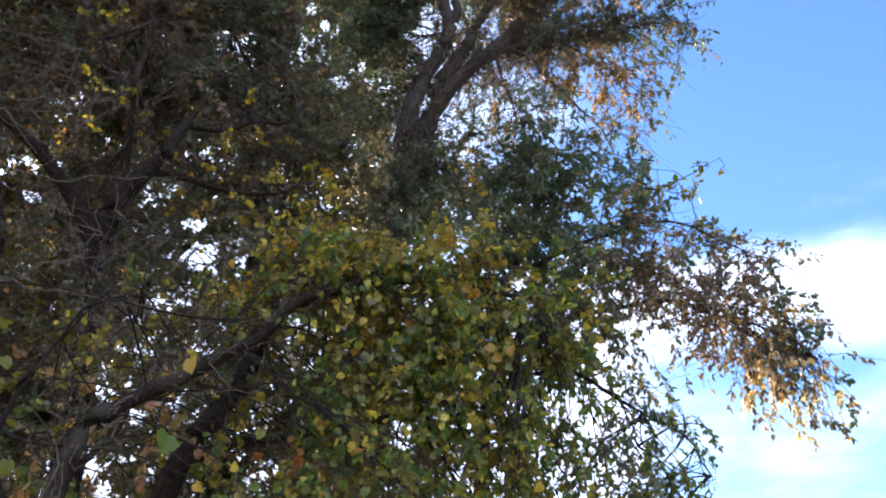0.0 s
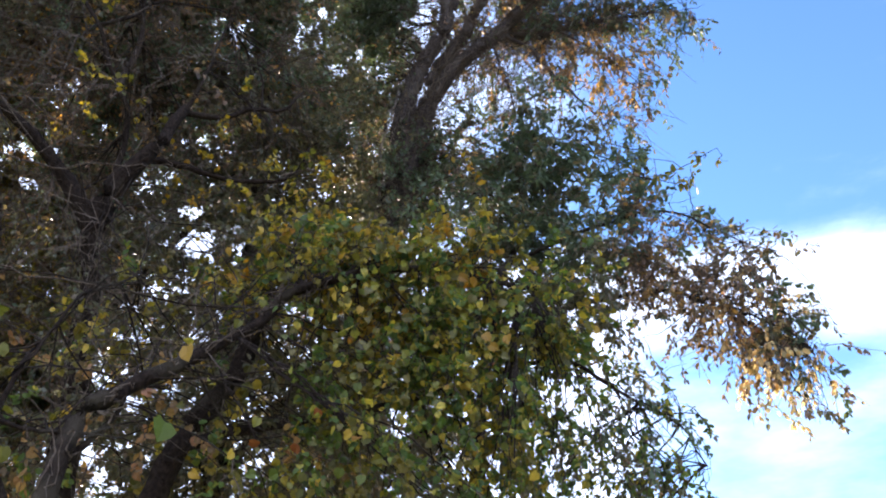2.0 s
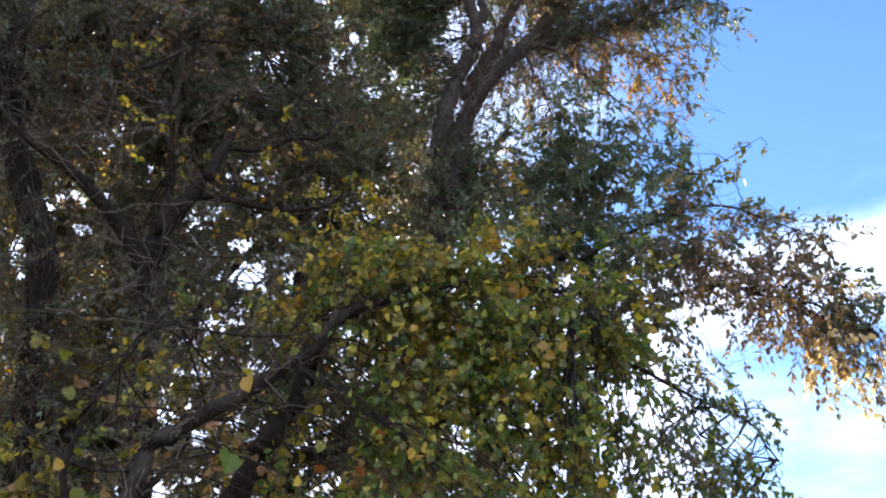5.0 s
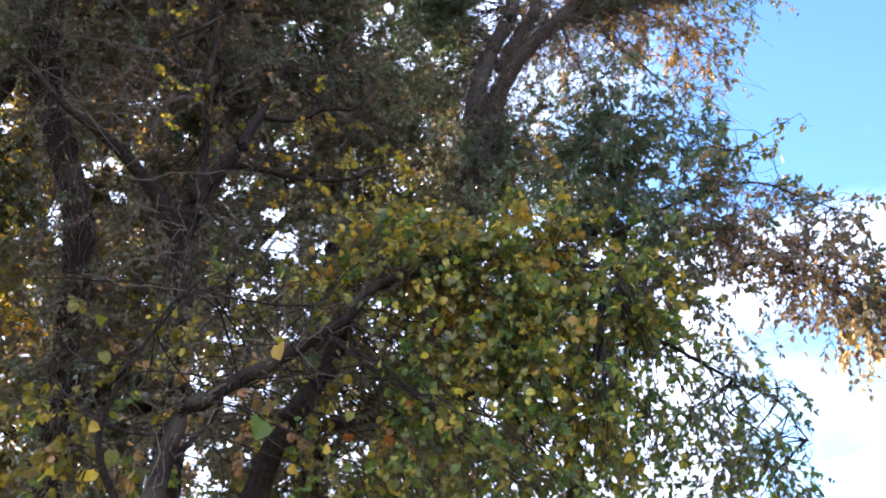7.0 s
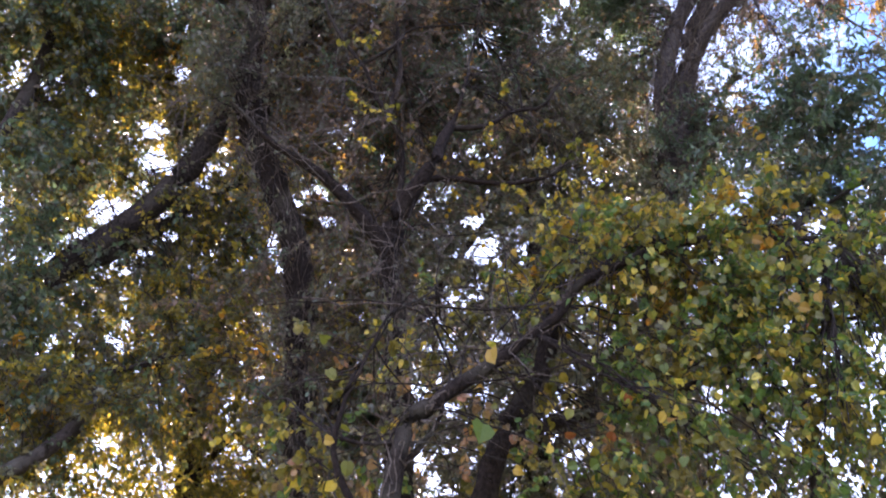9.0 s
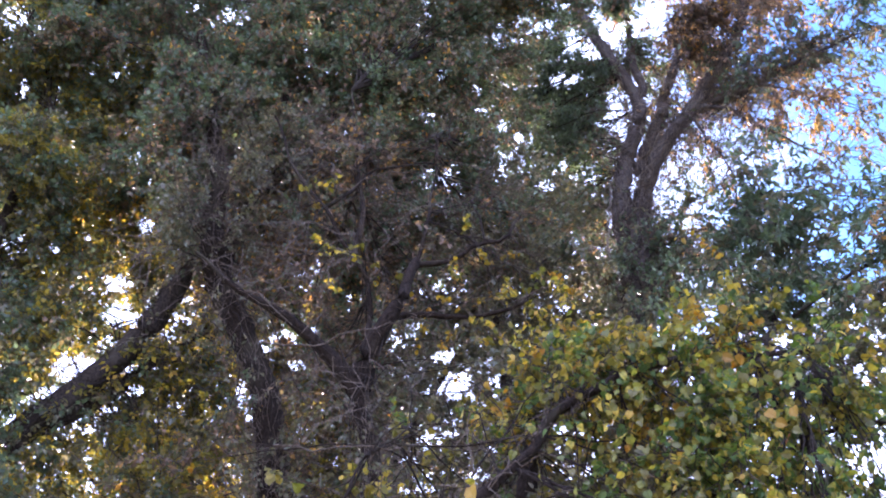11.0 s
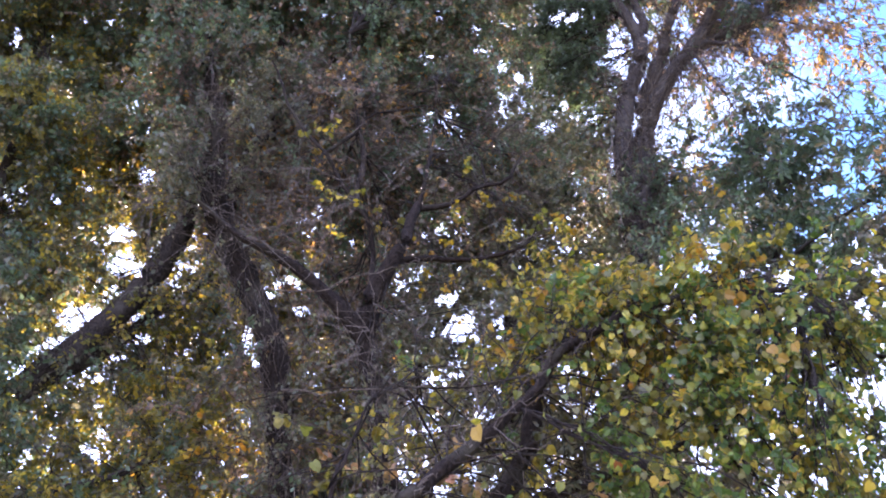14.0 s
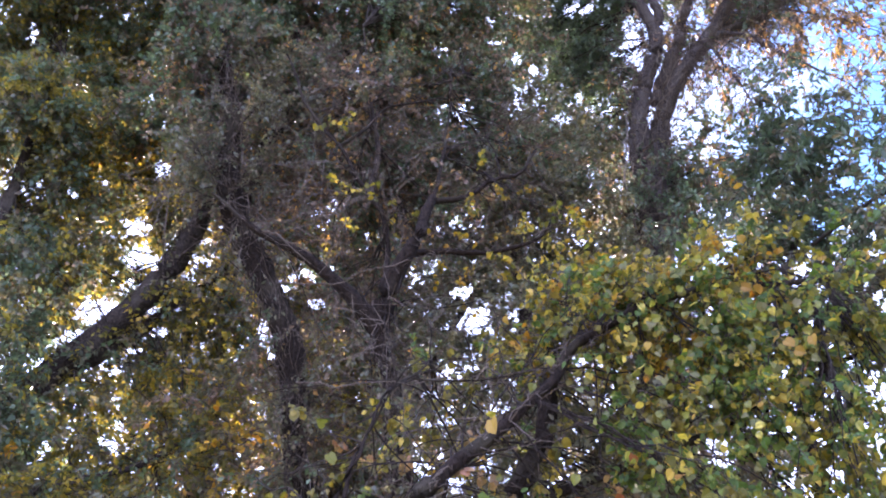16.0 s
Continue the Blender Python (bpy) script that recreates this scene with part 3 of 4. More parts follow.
for row in [(0, 27, 6.75, 4.5, 3, 0.6, 1.2), (5.5, 28, 6.95, 4, 3, 0.6, 0.8), (2, 23, 6.65, 4.5, 3.2, 0.6, 0.95), (7, 24, 7.05, 3.5, 3, 0.6, 0.35), (-3.5, 22, 6.55, 4.5, 3.5, 0.6, 0.6),
            (-1, 18, 6.2, 5, 3, 0.7, 0.65), (5, 19, 6.4, 4, 3, 0.7, 1.0), (7.5, 20.5, 6.9, 2.6, 2, 0.5, 0.5), (9, 29.5, 7.25, 2.5, 2.2, 0.6, 0.6), (5.8, 30.6, 7.3, 2, 1.4, 0.4, 0.7), (9.5, 26.8, 7.4, 2, 1.6, 0.4, 0.5)]:
    lean.clump(*row, hue=("fresh", "sunlit", "fresh", "yellowing", "fresh"), shape="heart", size=0.054, droop=0.45)
for row in [(-11, 22, 6.9, 4.5, 3.2, 0.3, 0.2), (-10, 17.5, 6.4, 5, 3, 0.6, 0.3), (-17, 19, 6.8, 4, 3.5, 0.4, 0.35), (-27, 19.5, 6.8, 3.4, 4, 0.4, 0.3), (-31, 22, 6.85, 4, 4, 0.6, 0.2)]:
    lean.clump(*row, hue=("sunlit", "fresh", "yellowing", "fresh", "sunlit", "russet"), shape="heart", size=0.06, droop=0.45)
lean.clump(-20, 29, 6.6, 8, 5, 0.8, -1.0, boughs=14, twig=0.55)

# ---- the fruit tree with the golden branch ----
pear = Tree(foot(3, 8.6), "broad tree with dark leaves and one browning golden branch", BARK, 13, 2.2)
pear.limb([foot(3, 8.6), at(3, 6, 8.6), at(2.6, 17, 8.6), at(3.2, 25, 8.6), at(4.5, 31, 8.6)], 0.15, 0.04, "trunk")
pear.limb([at(3.4, 26, 8.6), at(6.8, 27.6, 8.5), at(10, 28.5, 8.4), at(12.7, 28.7, 8.3), at(16.2, 28.8, 8.2), at(20.1, 27.1, 8.1), at(22.6, 25.8, 8), at(24.2, 24.4, 8)], 0.042, 0.006)
pear.limb([at(4.5, 31, 8.6), at(8.5, 32.6, 8.5), at(13, 33.5, 8.4), at(17, 33.6, 8.3), at(20.5, 31.8, 8.2), at(23.4, 30.2, 8.2)], 0.03, 0.005)
pear.limb([at(4.4, 30.6, 8.6), at(6.2, 33, 8.8), at(7.6, 36, 8.9), at(8.4, 39, 8.9)], 0.035, 0.01)
pear.limb([at(13.5, 33.5, 8.4), at(15.2, 34.7, 8.4), at(16.4, 35.6, 8.4), at(19, 36.2, 8.4), at(21.4, 36.8, 8.4)], 0.009, 0.003)
pear.limb([at(14.6, 33.4, 8.4), at(15.5, 35.2, 8.4), at(15.9, 36.4, 8.4), at(16.6, 37.4, 8.4)], 0.009, 0.003)
pear.limb([at(16.6, 35.6, 8.4), at(17.9, 35.2, 8.4), at(18.9, 35.1, 8.4)], 0.005, 0.003)
for row in [(8.2, 40.3, 8.7, 1.7, 1.3, 0.5, 0.8), (5.6, 39.5, 8.7, 1.2, 0.8, 0.4, 0.5), (10.6, 39, 8.6, 2, 1.2, 0.5, 0.75), (7, 38, 8.6, 3, 1.5, 0.7, 0.7), (12.8, 37, 8.6, 2.2, 1.1, 0.5, 0.6), (8, 35.8, 8.6, 4, 2.2, 0.8, 0.62), (12.5, 34.6, 8.5, 3, 2, 0.7, 0.36), (11, 31.5, 8.6, 3, 2.5, 0.7, 0.45), (7, 32.4, 8.9, 3, 2, 0.6, 0.45), (8, 28.6, 8.7, 2.8, 2.4, 0.6, 0.8), (5, 25, 8.7, 3.4, 2.6, 0.6, 0.7), (9.6, 33.4, 8.7, 3, 2, 0.6, 0.38), (4.6, 34.6, 8.8, 3.4, 2.4, 0.6, 0.55), (0.5, 36.2, 9, 2.4, 1.8, 0.6, 0.5), (10.2, 30, 8.5, 1.8, 2, 0.5, 0.6)]:
    pear.clump(*row, hue=("deep", "deep", "dull"), shape="narrow", size=0.088, droop=0.35, boughs=9, twig=0.35, reach=16)
for row in [(15.4, 33.4, 8.4, 2.4, 1.6, 0.5, 0.32), (18.6, 32.3, 8.3, 1.8, 1, 0.5, 0.4), (19.8, 32.6, 8.3, 0.9, 0.5, 0.3, 0.2), (22, 30.7, 8.2, 1.3, 0.5, 0.4, 0.4), (24.2, 29.8, 8.2, 1.1, 0.4, 0.3, 0.45)]:
    pear.clump(*row, hue=("deep", "dull"), shape="ovate", size=0.072, droop=0.3, boughs=9, twig=0.35, reach=12)
for row in [(14.6, 32, 8.3, 2.4, 1.5, 0.6, 0.33), (17.4, 31.4, 8.3, 2.2, 1.4, 0.6, 0.34), (14.2, 30, 8.3, 2.2, 1.5, 0.6, 0.36), (17.2, 29.6, 8.2, 2.4, 1.6, 0.6, 0.38), (19.8, 29.4, 8.1, 2.2, 1.6, 0.6, 0.38), (18.2, 27.6, 8.1, 2.0, 1.2, 0.6, 0.65),
            (20.8, 27.2, 8.1, 2.2, 1.4, 0.6, 0.75), (15, 28.8, 8.2, 1.8, 0.9, 0.5, 0.4), (22.3, 28.4, 8.1, 1.4, 1.0, 0.4, 0.42)]:
    pear.clump(*row, hue=("brownish", "brownish", "russet", "brownish"), shape="ovate", size=0.055, droop=0.5, boughs=10, reach=14)
for row in [(24.2, 26.9, 8, 1.5, 0.9, 0.5, 0.6), (22.8, 25.8, 8, 1.8, 1.0, 0.5, 0.8), (24.8, 25.2, 8, 1.0, 0.8, 0.4, 0.6), (25.4, 22.4, 8, 0.6, 0.9, 0.3, 0.4), (24.2, 20.2, 8, 0.4, 0.7, 0.2, 0.35), (23.6, 22, 8, 0.5, 0.6, 0.2, 0.3)]:
    pear.clump(*row, hue=("dull", "deep", "brownish"), shape="ovate", size=0.062, droop=0.6, boughs=7, twig=0.3, reach=10)
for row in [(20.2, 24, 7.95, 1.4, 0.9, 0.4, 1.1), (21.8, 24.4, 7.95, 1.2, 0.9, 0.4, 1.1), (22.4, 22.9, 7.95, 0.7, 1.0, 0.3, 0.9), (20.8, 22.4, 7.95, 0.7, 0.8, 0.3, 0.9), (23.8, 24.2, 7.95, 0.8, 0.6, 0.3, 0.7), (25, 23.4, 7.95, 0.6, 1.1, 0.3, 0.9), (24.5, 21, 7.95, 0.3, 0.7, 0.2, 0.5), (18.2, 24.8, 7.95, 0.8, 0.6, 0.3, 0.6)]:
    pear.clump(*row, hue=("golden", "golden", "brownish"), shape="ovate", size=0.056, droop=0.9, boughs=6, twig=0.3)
for row in [(14.2, 27, 8.2, 2.6, 1.6, 0.5, 0.16), (16.2, 25.6, 8.2, 2, 1.4, 0.5, 0.08), (12.5, 25.2, 8.2, 2.2, 1.6, 0.5, 0.3), (9.6, 27.6, 8.3, 2.4, 1.6, 0.5, 0.7), (9.6, 31.6, 8.4, 2.2, 1.6, 0.5, 0.6)]:
    pear.clump(*row, hue="dull", size=0.066, droop=0.6, boughs=6, reach=10)

for row in [(15.9, 36.2, 8.4, 0.5, 1, 0.1, 0.3), (17.9, 35.4, 8.4, 1, 0.5, 0.1, 0.3), (20.4, 36.5, 8.4, 1, 0.2, 0.1, 0.3)]:
    pear.clump(*row, hue="sunlit", shape="ovate", size=0.08, droop=0.2, boughs=2, twig=0.1, per=3, reach=3)

# ---- the tall vine-hung tree ----
tall = Tree(foot(-5.5, 11), "tall tree with a forked grey trunk and thinning russet crown", BARK_GREY, 14, 1.4)
tall_line = tall.limb([foot(-5.5, 11), at(-5.6, 10, 11), at(-5.3, 22, 11), at(-5.1, 29, 11), at(-3.7, 34.4, 11), at(-2.8, 37.4, 11), at(-2.6, 39.4, 11)], 0.33, 0.27, "trunk", 16)
tall_left = tall.limb([at(-4, 33, 10.95), at(-3.2, 37, 10.9), at(-3.3, 39.6, 10.9), at(-2.7, 41.9, 10.9), at(-1.7, 43.8, 10.9), at(-0.1, 45.5, 10.8), at(0.5, 46.7, 10.8), at(0, 48.3, 10.8), at(-1.2, 50.3, 10.8), at(-3, 54, 10.9)], 0.2, 0.08)
tall_right = tall.limb([at(-2.9, 35, 11.1), at(-1.9, 39, 11.1), at(-0.9, 41.4, 11.1), at(0.6, 43.2, 11), at(2.5, 44.5, 11), at(4.3, 45.3, 11), at(6.2, 46.4, 11), at(8.6, 47.5, 11), at(11.6, 49.6, 11), at(14, 53, 11)], 0.2, 0.05)
tall_middle = tall.limb([at(-0.7, 42.6, 11.1), at(0.6, 44.4, 11), at(1.7, 45.4, 10.9), at(2.5, 46.5, 10.9), at(3.6, 47.5, 10.9), at(5, 48.6, 11), at(7, 51, 11)], 0.15, 0.05)
tall.limb([at(0.4, 46.6, 10.8), at(1.2, 47.7, 10.8), at(1.1, 49.3, 10.9), at(2, 54, 11)], 0.09, 0.03)
tall_arm = tall.limb([at(3.4, 44.9, 11), at(6, 45.4, 11), at(8.4, 45.4, 10.9), at(10.4, 45.6, 10.9), at(13.3, 45.7, 10.8), at(17.3, 45.7, 10.8), at(20.6, 45.2, 10.8), at(21.8, 44.6, 10.8)], 0.07, 0.006)
tall.limb([at(5.5, 45.5, 11), at(7.9, 44.6, 10.9), at(9.3, 43.2, 10.8), at(11.2, 41.4, 10.8), at(12.9, 39.8, 10.8), at(13.8, 37.6, 10.8)], 0.04, 0.007)
tall.limb([at(4.6, 45, 11), at(5.4, 43.2, 10.9), at(6, 41.6, 10.9), at(6, 40, 10.9)], 0.03, 0.008)
tall.limb([at(7.8, 44.7, 10.9), at(9.7, 42.6, 10.9), at(10.4, 41.4, 10.9)], 0.025, 0.008)
tall.limb([at(10, 45.6, 10.9), at(12.6, 44.2, 10.8), at(14.8, 42.8, 10.8), at(16.6, 41.4, 10.8)], 0.025, 0.006)
for row in [(-9.5, 46.5, 11.2, 3.6, 3, 1, 0.9), (-6.4, 45.5, 11.4, 2.4, 2.6, 1, 0.9), (-13, 47.5, 11.5, 3, 3, 0.8, 0.5), (-8.8, 47, 11.7, 2.6, 2.4, 0.8, 0.35), (-4.6, 46.5, 11.7, 2, 2.4, 0.7, 0.3), (-4.8, 44.2, 11.7, 2, 1.6, 0.6, 0.6), (-6.5, 49.5, 11.3, 4, 2.5, 1, 0.9), (-12, 50, 11.2, 5, 3, 1, 0.6), (-1, 53, 11, 6, 3, 1, 0.8), (-4, 57, 11, 9, 3, 1, 0.8), (-10, 42, 11.6, 3, 2.5, 0.8, 0.8)]:
    tall.clump(*row, hue="deep", shape="narrow", size=0.085, droop=0.6)
for row in [(17.4, 46.8, 10.8, 2.6, 1.4, 0.6, 0.7), (20.4, 45.3, 10.8, 1.3, 0.8, 0.4, 0.65), (21.4, 44.7, 10.8, 0.9, 0.6, 0.3, 0.55), (19.6, 46.8, 10.8, 1.6, 1, 0.4, 0.6), (19.2, 43.2, 10.8, 1.1, 0.8, 0.4, 0.55), (18, 41.3, 10.8, 0.8, 0.7, 0.3, 0.6), (14, 39.4, 10.8, 1.3, 1, 0.3, 0.5), (13, 47, 10.9, 3.4, 1.5, 0.6, 0.35), (17, 44.6, 10.8, 1.8, 0.9, 0.4, 0.35), (9.5, 46.4, 10.9, 2.6, 1, 0.4, 0.3)]:
    tall.clump(*row, hue=("deep", "deep", "dull", "brownish"), shape="narrow", size=0.082, droop=0.7, boughs=9, twig=0.4, reach=10)
for row in [(10.5, 49.2, 10.9, 4.5, 2.2, 0.9, 0.3), (8, 52, 11, 6, 3, 1, 0.7), (16, 51, 11, 6, 2.5, 1, 0.7), (9, 46.8, 11, 3, 1.4, 0.6, 0.15)]:
    tall.clump(*row, hue="brownish", shape="narrow", size=0.09, droop=0.7)
for row in [(13, 43.9, 10.8, 2.2, 1, 0.5, 0.65), (15.1, 42.6, 10.8, 1.6, 1, 0.5, 0.9), (16.4, 41.4, 10.8, 0.9, 0.8, 0.3, 0.8), (11.5, 43.6, 10.8, 1, 0.9, 0.3, 0.8), (5.6, 42.2, 10.9, 1.5, 0.8, 0.4, 0.25), (8, 42.4, 10.9, 1.3, 0.7, 0.4, 0.15), (9.5, 44.4, 10.9, 2, 0.8, 0.4, 0.15)]:
    tall.clump(*row, hue=("russet", "russet", "brownish", "dull"), shape="narrow", size=0.08, droop=0.9, boughs=9, twig=0.35, reach=10)
for row in [(-1.6, 36.5, 11.4, 3.6, 2.6, 0.8, 0.6), (2.6, 38.6, 11.3, 3, 1.8, 0.8, 0.7), (-6, 39.5, 11.3, 2.4, 3, 0.8, 0.5), (2, 34.5, 11.2, 4, 2.4, 0.9, 0.7), (3.5, 42.6, 11.4, 2, 1.6, 0.6, 0.35), (3, 41, 11.2, 1.7, 1, 0.4, 0.5), (4.6, 40.2, 11.3, 1.6, 1, 0.6, 0.4), (-1.4, 47.5, 11.4, 2.4, 2, 0.6, 0.25), (1.6, 46.5, 11.6, 2.4, 2, 0.6, 0.2), (6.4, 47, 11.4, 2.6, 1.6, 0.6, 0.3)]:
    tall.clump(*row, hue=("deep", "dull", "deep", "brownish"), shape="narrow", size=0.085, droop=0.5)
for row in [(-7.5, 34, 11.4, 4, 2.6, 0.8, 0.8), (-5.6, 42.5, 11.5, 2.6, 2.6, 0.8, 1.0), (-7, 38, 11.7, 3, 3.4, 0.7, 0.45), (1.6, 37, 11.9, 3.4, 3.2, 0.7, 0.6), (-6, 35, 11.8, 3, 2.4, 0.6, 0.7), (4.6, 36.6, 11.3, 3, 2, 0.8, 0.45), (3, 48.5, 11.5, 3, 1.6, 0.6, 0.35), (6.5, 49, 11.3, 3, 2, 0.6, 0.35)]:
    tall.clump(*row, hue=("deep", "dull", "deep", "brownish"), shape="narrow", size=0.085, droop=0.5)
tall.shag(tall_line, 340, (0.5, 1.0), 0.2, 0.8)
tall.shag(tall_left, 150, (0.0, 0.9), 0.12, 0.7)
tall.shag(tall_right, 300, (0.0, 0.85), 0.13, 0.8)
tall.shag(tall_middle, 120, (0.0, 0.9), 0.07, 0.7)
tall.shag(tall_arm, 160, (0.0, 0.7), 0.05, 0.8)
tall.clump(12, 43.5, 10.8, 8, 4, 0.8, -0.35, boughs=12, twig=0.8, droop=0.5)
tall.clump(0, 44.5, 10.9, 4, 3.5, 0.6, -1.0, boughs=10, twig=0.6, droop=0.3)
tall.clump(-4.2, 36.5, 10.5, 2.6, 3, 0.3, -2, boughs=14, twig=0.6, droop=0.2)
tall.clump(-4.2, 35.4, 10.4, 2.8, 2.4, 0.3, 0.3, hue=("dull", "deep"), shape="narrow", size=0.085, droop=0.5)
for row in [(5, 46.6, 11.3, 3, 1.6, 0.6, 0.45), (9.5, 46.4, 11.1, 3, 1.5, 0.6, 0.4), (13.5, 46, 10.9, 2.6, 1.4, 0.5, 0.6), (2.2, 43.4, 11.5, 2, 1.6, 0.5, 0.15)]:
    tall.clump(*row, hue=("dull", "dull", "brownish", "deep"), shape="narrow", size=0.08, droop=0.7, boughs=10, twig=0.4)
for row in [(-4.8, 38.4, 10.5, 2.2, 2, 0.4, 0.4), (-2, 36, 10.5, 2.6, 2, 0.5, 0.35), (-5.4, 34, 10.4, 3, 2, 0.5, 0.45), (-1.4, 40.2, 10.5, 1.2, 1.2, 0.2, 0.3), (-2.8, 41.6, 10.5, 1.1, 1.2, 0.2, 0.2)]:
    tall.clump(*row, hue=("dull", "deep", "deep"), shape="narrow", size=0.075, droop=0.6, boughs=8, twig=0.4)
tall.clump(5, 46.5, 10.9, 6, 3, 0.6, -3.0, boughs=26, twig=0.8, droop=0.3)
tall.clump(-2, 41, 10.6, 2.6, 4, 0.3, -2.2, boughs=18, twig=0.7, droop=0.3)
tall.clump(7, 43.5, 10.8, 4, 2.4, 0.4, -2.2, boughs=18, twig=0.7, droop=0.8)

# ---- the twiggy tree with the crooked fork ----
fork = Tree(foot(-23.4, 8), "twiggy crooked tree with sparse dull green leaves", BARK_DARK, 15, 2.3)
fork_line = fork.limb([foot(-23.4, 8), at(-23.2, 8, 8), at(-23.5, 21, 8), at(-23.7, 24.5, 8), at(-24.4, 29.2, 8), at(-24.9, 31.8, 8)], 0.14, 0.11, "trunk")
fork_a = fork.limb([at(-24.8, 31, 8), at(-24.3, 33, 7.9), at(-22.5, 35.7, 7.7), at(-21.2, 37.2, 7.7), at(-20.3, 39.3, 7.8)], 0.13, 0.045)
fork.limb([at(-20.3, 39.2, 8), at(-19.7, 40.7, 8), at(-19, 43, 8.1), at(-18, 47, 8.2)], 0.025, 0.008)
fork_b = fork.limb([at(-24.6, 30.6, 8), at(-25.7, 31.9, 7.9), at(-28.7, 34.2, 7.8), at(-31.3, 35.8, 7.7), at(-34.5, 37, 7.6), at(-38, 39, 7.6)], 0.105, 0.012)
fork_c = fork.limb([at(-20.3, 39, 8), at(-19.1, 39.05, 7.9), at(-17.6, 39.2, 7.8), at(-16.4, 39.5, 7.8), at(-15.2, 40.1, 7.8), at(-13, 40.2, 7.8), at(-11.4, 41.6, 7.8)], 0.042, 0.015)
fork.limb([at(-15.2, 40.1, 7.8), at(-17.3, 41, 7.8), at(-18.5, 41.6, 7.8)], 0.016, 0.006)
fork.limb([at(-14.6, 40.3, 7.8), at(-14.8, 41.4, 7.8), at(-15.5, 43.2, 7.8)], 0.016, 0.006)
fork_d = fork.limb([at(-22.5, 35.7, 8), at(-19.6, 35.9, 7.9), at(-16.4, 35.8, 7.8), at(-12.9, 36, 7.8), at(-11.4, 36.7, 7.8), at(-10, 38.5, 7.8)], 0.045, 0.012)
fork_e = fork.limb([at(-24.2, 33.2, 8), at(-24, 36.5, 8), at(-24.5, 38.8, 7.9), at(-25.8, 39.9, 7.9), at(-28.1, 42.5, 7.8), at(-30.9, 44.7, 7.8), at(-33, 48, 7.8)], 0.042, 0.012)
fork.limb([at(-28.1, 42.5, 7.8), at(-26.2, 43.4, 7.7), at(-23.9, 44.8, 7.7), at(-21, 45.2, 7.7), at(-18.1, 45.3, 7.7)], 0.024, 0.008)
fork.limb([at(-25.4, 39.6, 7.9), at(-24.8, 42.5, 8.1), at(-25.5, 46, 8.2), at(-26, 50, 8.2)], 0.04, 0.012)
for line in (fork_a, fork_c, fork_d, fork_e):
    keep_clear(line, 0.0, 0.8)
keep_clear(fork_b, 0.0, 0.45)
for row in [(-25, 42.5, 9.6, 6, 4.5, 0.7, 0.95), (-18, 43.5, 9.6, 5.5, 4, 0.7, 0.75), (-22, 36.5, 9.7, 5, 3.5, 0.6, 0.6), (-13, 39.5, 9.6, 4.5, 3.2, 0.6, 0.75), (-29, 38, 9.7, 5, 4, 0.6, 0.7), (-22, 48.5, 9.2, 7, 3.5, 0.8, 0.85), (-14.5, 46.5, 9.3, 4.5, 3, 0.8, 0.5), (-20, 54, 9, 9, 3.5, 0.9, 0.8), (-13, 51.5, 9.2, 5, 3, 0.8, 0.8), (-16, 57.5, 8.9, 10, 3, 0.9, 0.9), (-9, 54.5, 9.2, 6, 2.5, 0.8, 0.6), (-27, 33, 9.7, 4, 3, 0.6, 0.6)]:
    fork.clump(*row, hue=("deep", "dull", "deep", "brownish") if row[1] > 43 or row[0] > -14 else ("dull", "deep", "brownish", "brownish"), shape="small", size=0.066, droop=0.3)
for row in [(-17.5, 37.7, 7.6, 5, 1.6, 0.5, 0.06), (-24.5, 38.9, 7.6, 2.2, 0.7, 0.3, 0.3), (-10.5, 37.5, 7.6, 3, 1.6, 0.5, 0.15), (-13.5, 34.6, 7.6, 4, 1.6, 0.5, 0.16), (-31, 43.3, 7.6, 1.2, 0.8, 0.3, 0.25)]:
    fork.clump(*row, hue=("amber", "yellowing"), shape="broad", size=0.06, droop=0.4, boughs=6)
for row in [(-25.6, 44.8, 8.2, 2, 1.2, 0.4, 0.45), (-28, 47, 8.2, 2, 1, 0.4, 0.3), (-17, 40.8, 8.2, 2, 0.8, 0.3, 0.15)]:
    fork.clump(*row, hue=("brownish", "russet", "brownish", "dull"), shape="broad", size=0.06, droop=0.4, boughs=6)
for row in [(-24.2, 27, 7.5, 2.4, 4.5, 0.25, 0.2), (-23.6, 20, 7.5, 3, 3.5, 0.3, 0.2)]:
    fork.clump(*row, hue="dull", shape="small", size=0.06, droop=0.4)
for points, r in [([(-31.9, 33.9), (-28.5, 34.3), (-26, 34.8), (-23.3, 34.9), (-20.7, 35.1), (-18.6, 34.9)], 0.013), ([(-33.9, 37), (-31.2, 36.3), (-29.5, 35.8), (-27.7, 36.1), (-25.5, 35.8)], 0.013), ([(-23.5, 44.6), (-21, 45.2), (-17.9, 45.3)], 0.01),
                  ([(-27.5, 44.2), (-26, 43.7), (-23.5, 44.8)], 0.01), ([(-12.5, 36.2), (-9.8, 37), (-7, 37.5), (-5.2, 37.3)], 0.012)]:
    fork.limb([at(az, el, 7.5) for az, el in points], r * 0.75, 0.004, "twig", sides=6, wobble=0.07, anchor=False, bark=TWIG)
fork.shag(fork_line, 220, (0.45, 1.0), 0.08, 0.5)
fork.clump(-26, 38, 7.6, 7, 5, 0.7, -1.1, boughs=18, twig=0.6)
fork.clump(-18, 42, 8.2, 7, 5, 0.5, -1.3, boughs=22, twig=0.6)
fork.clump(-26, 45, 8.2, 6, 4, 0.5, -1.1, boughs=18, twig=0.6)
fork.clump(-14, 38, 8.2, 5, 4, 0.5, -0.8, boughs=16, twig=0.55)
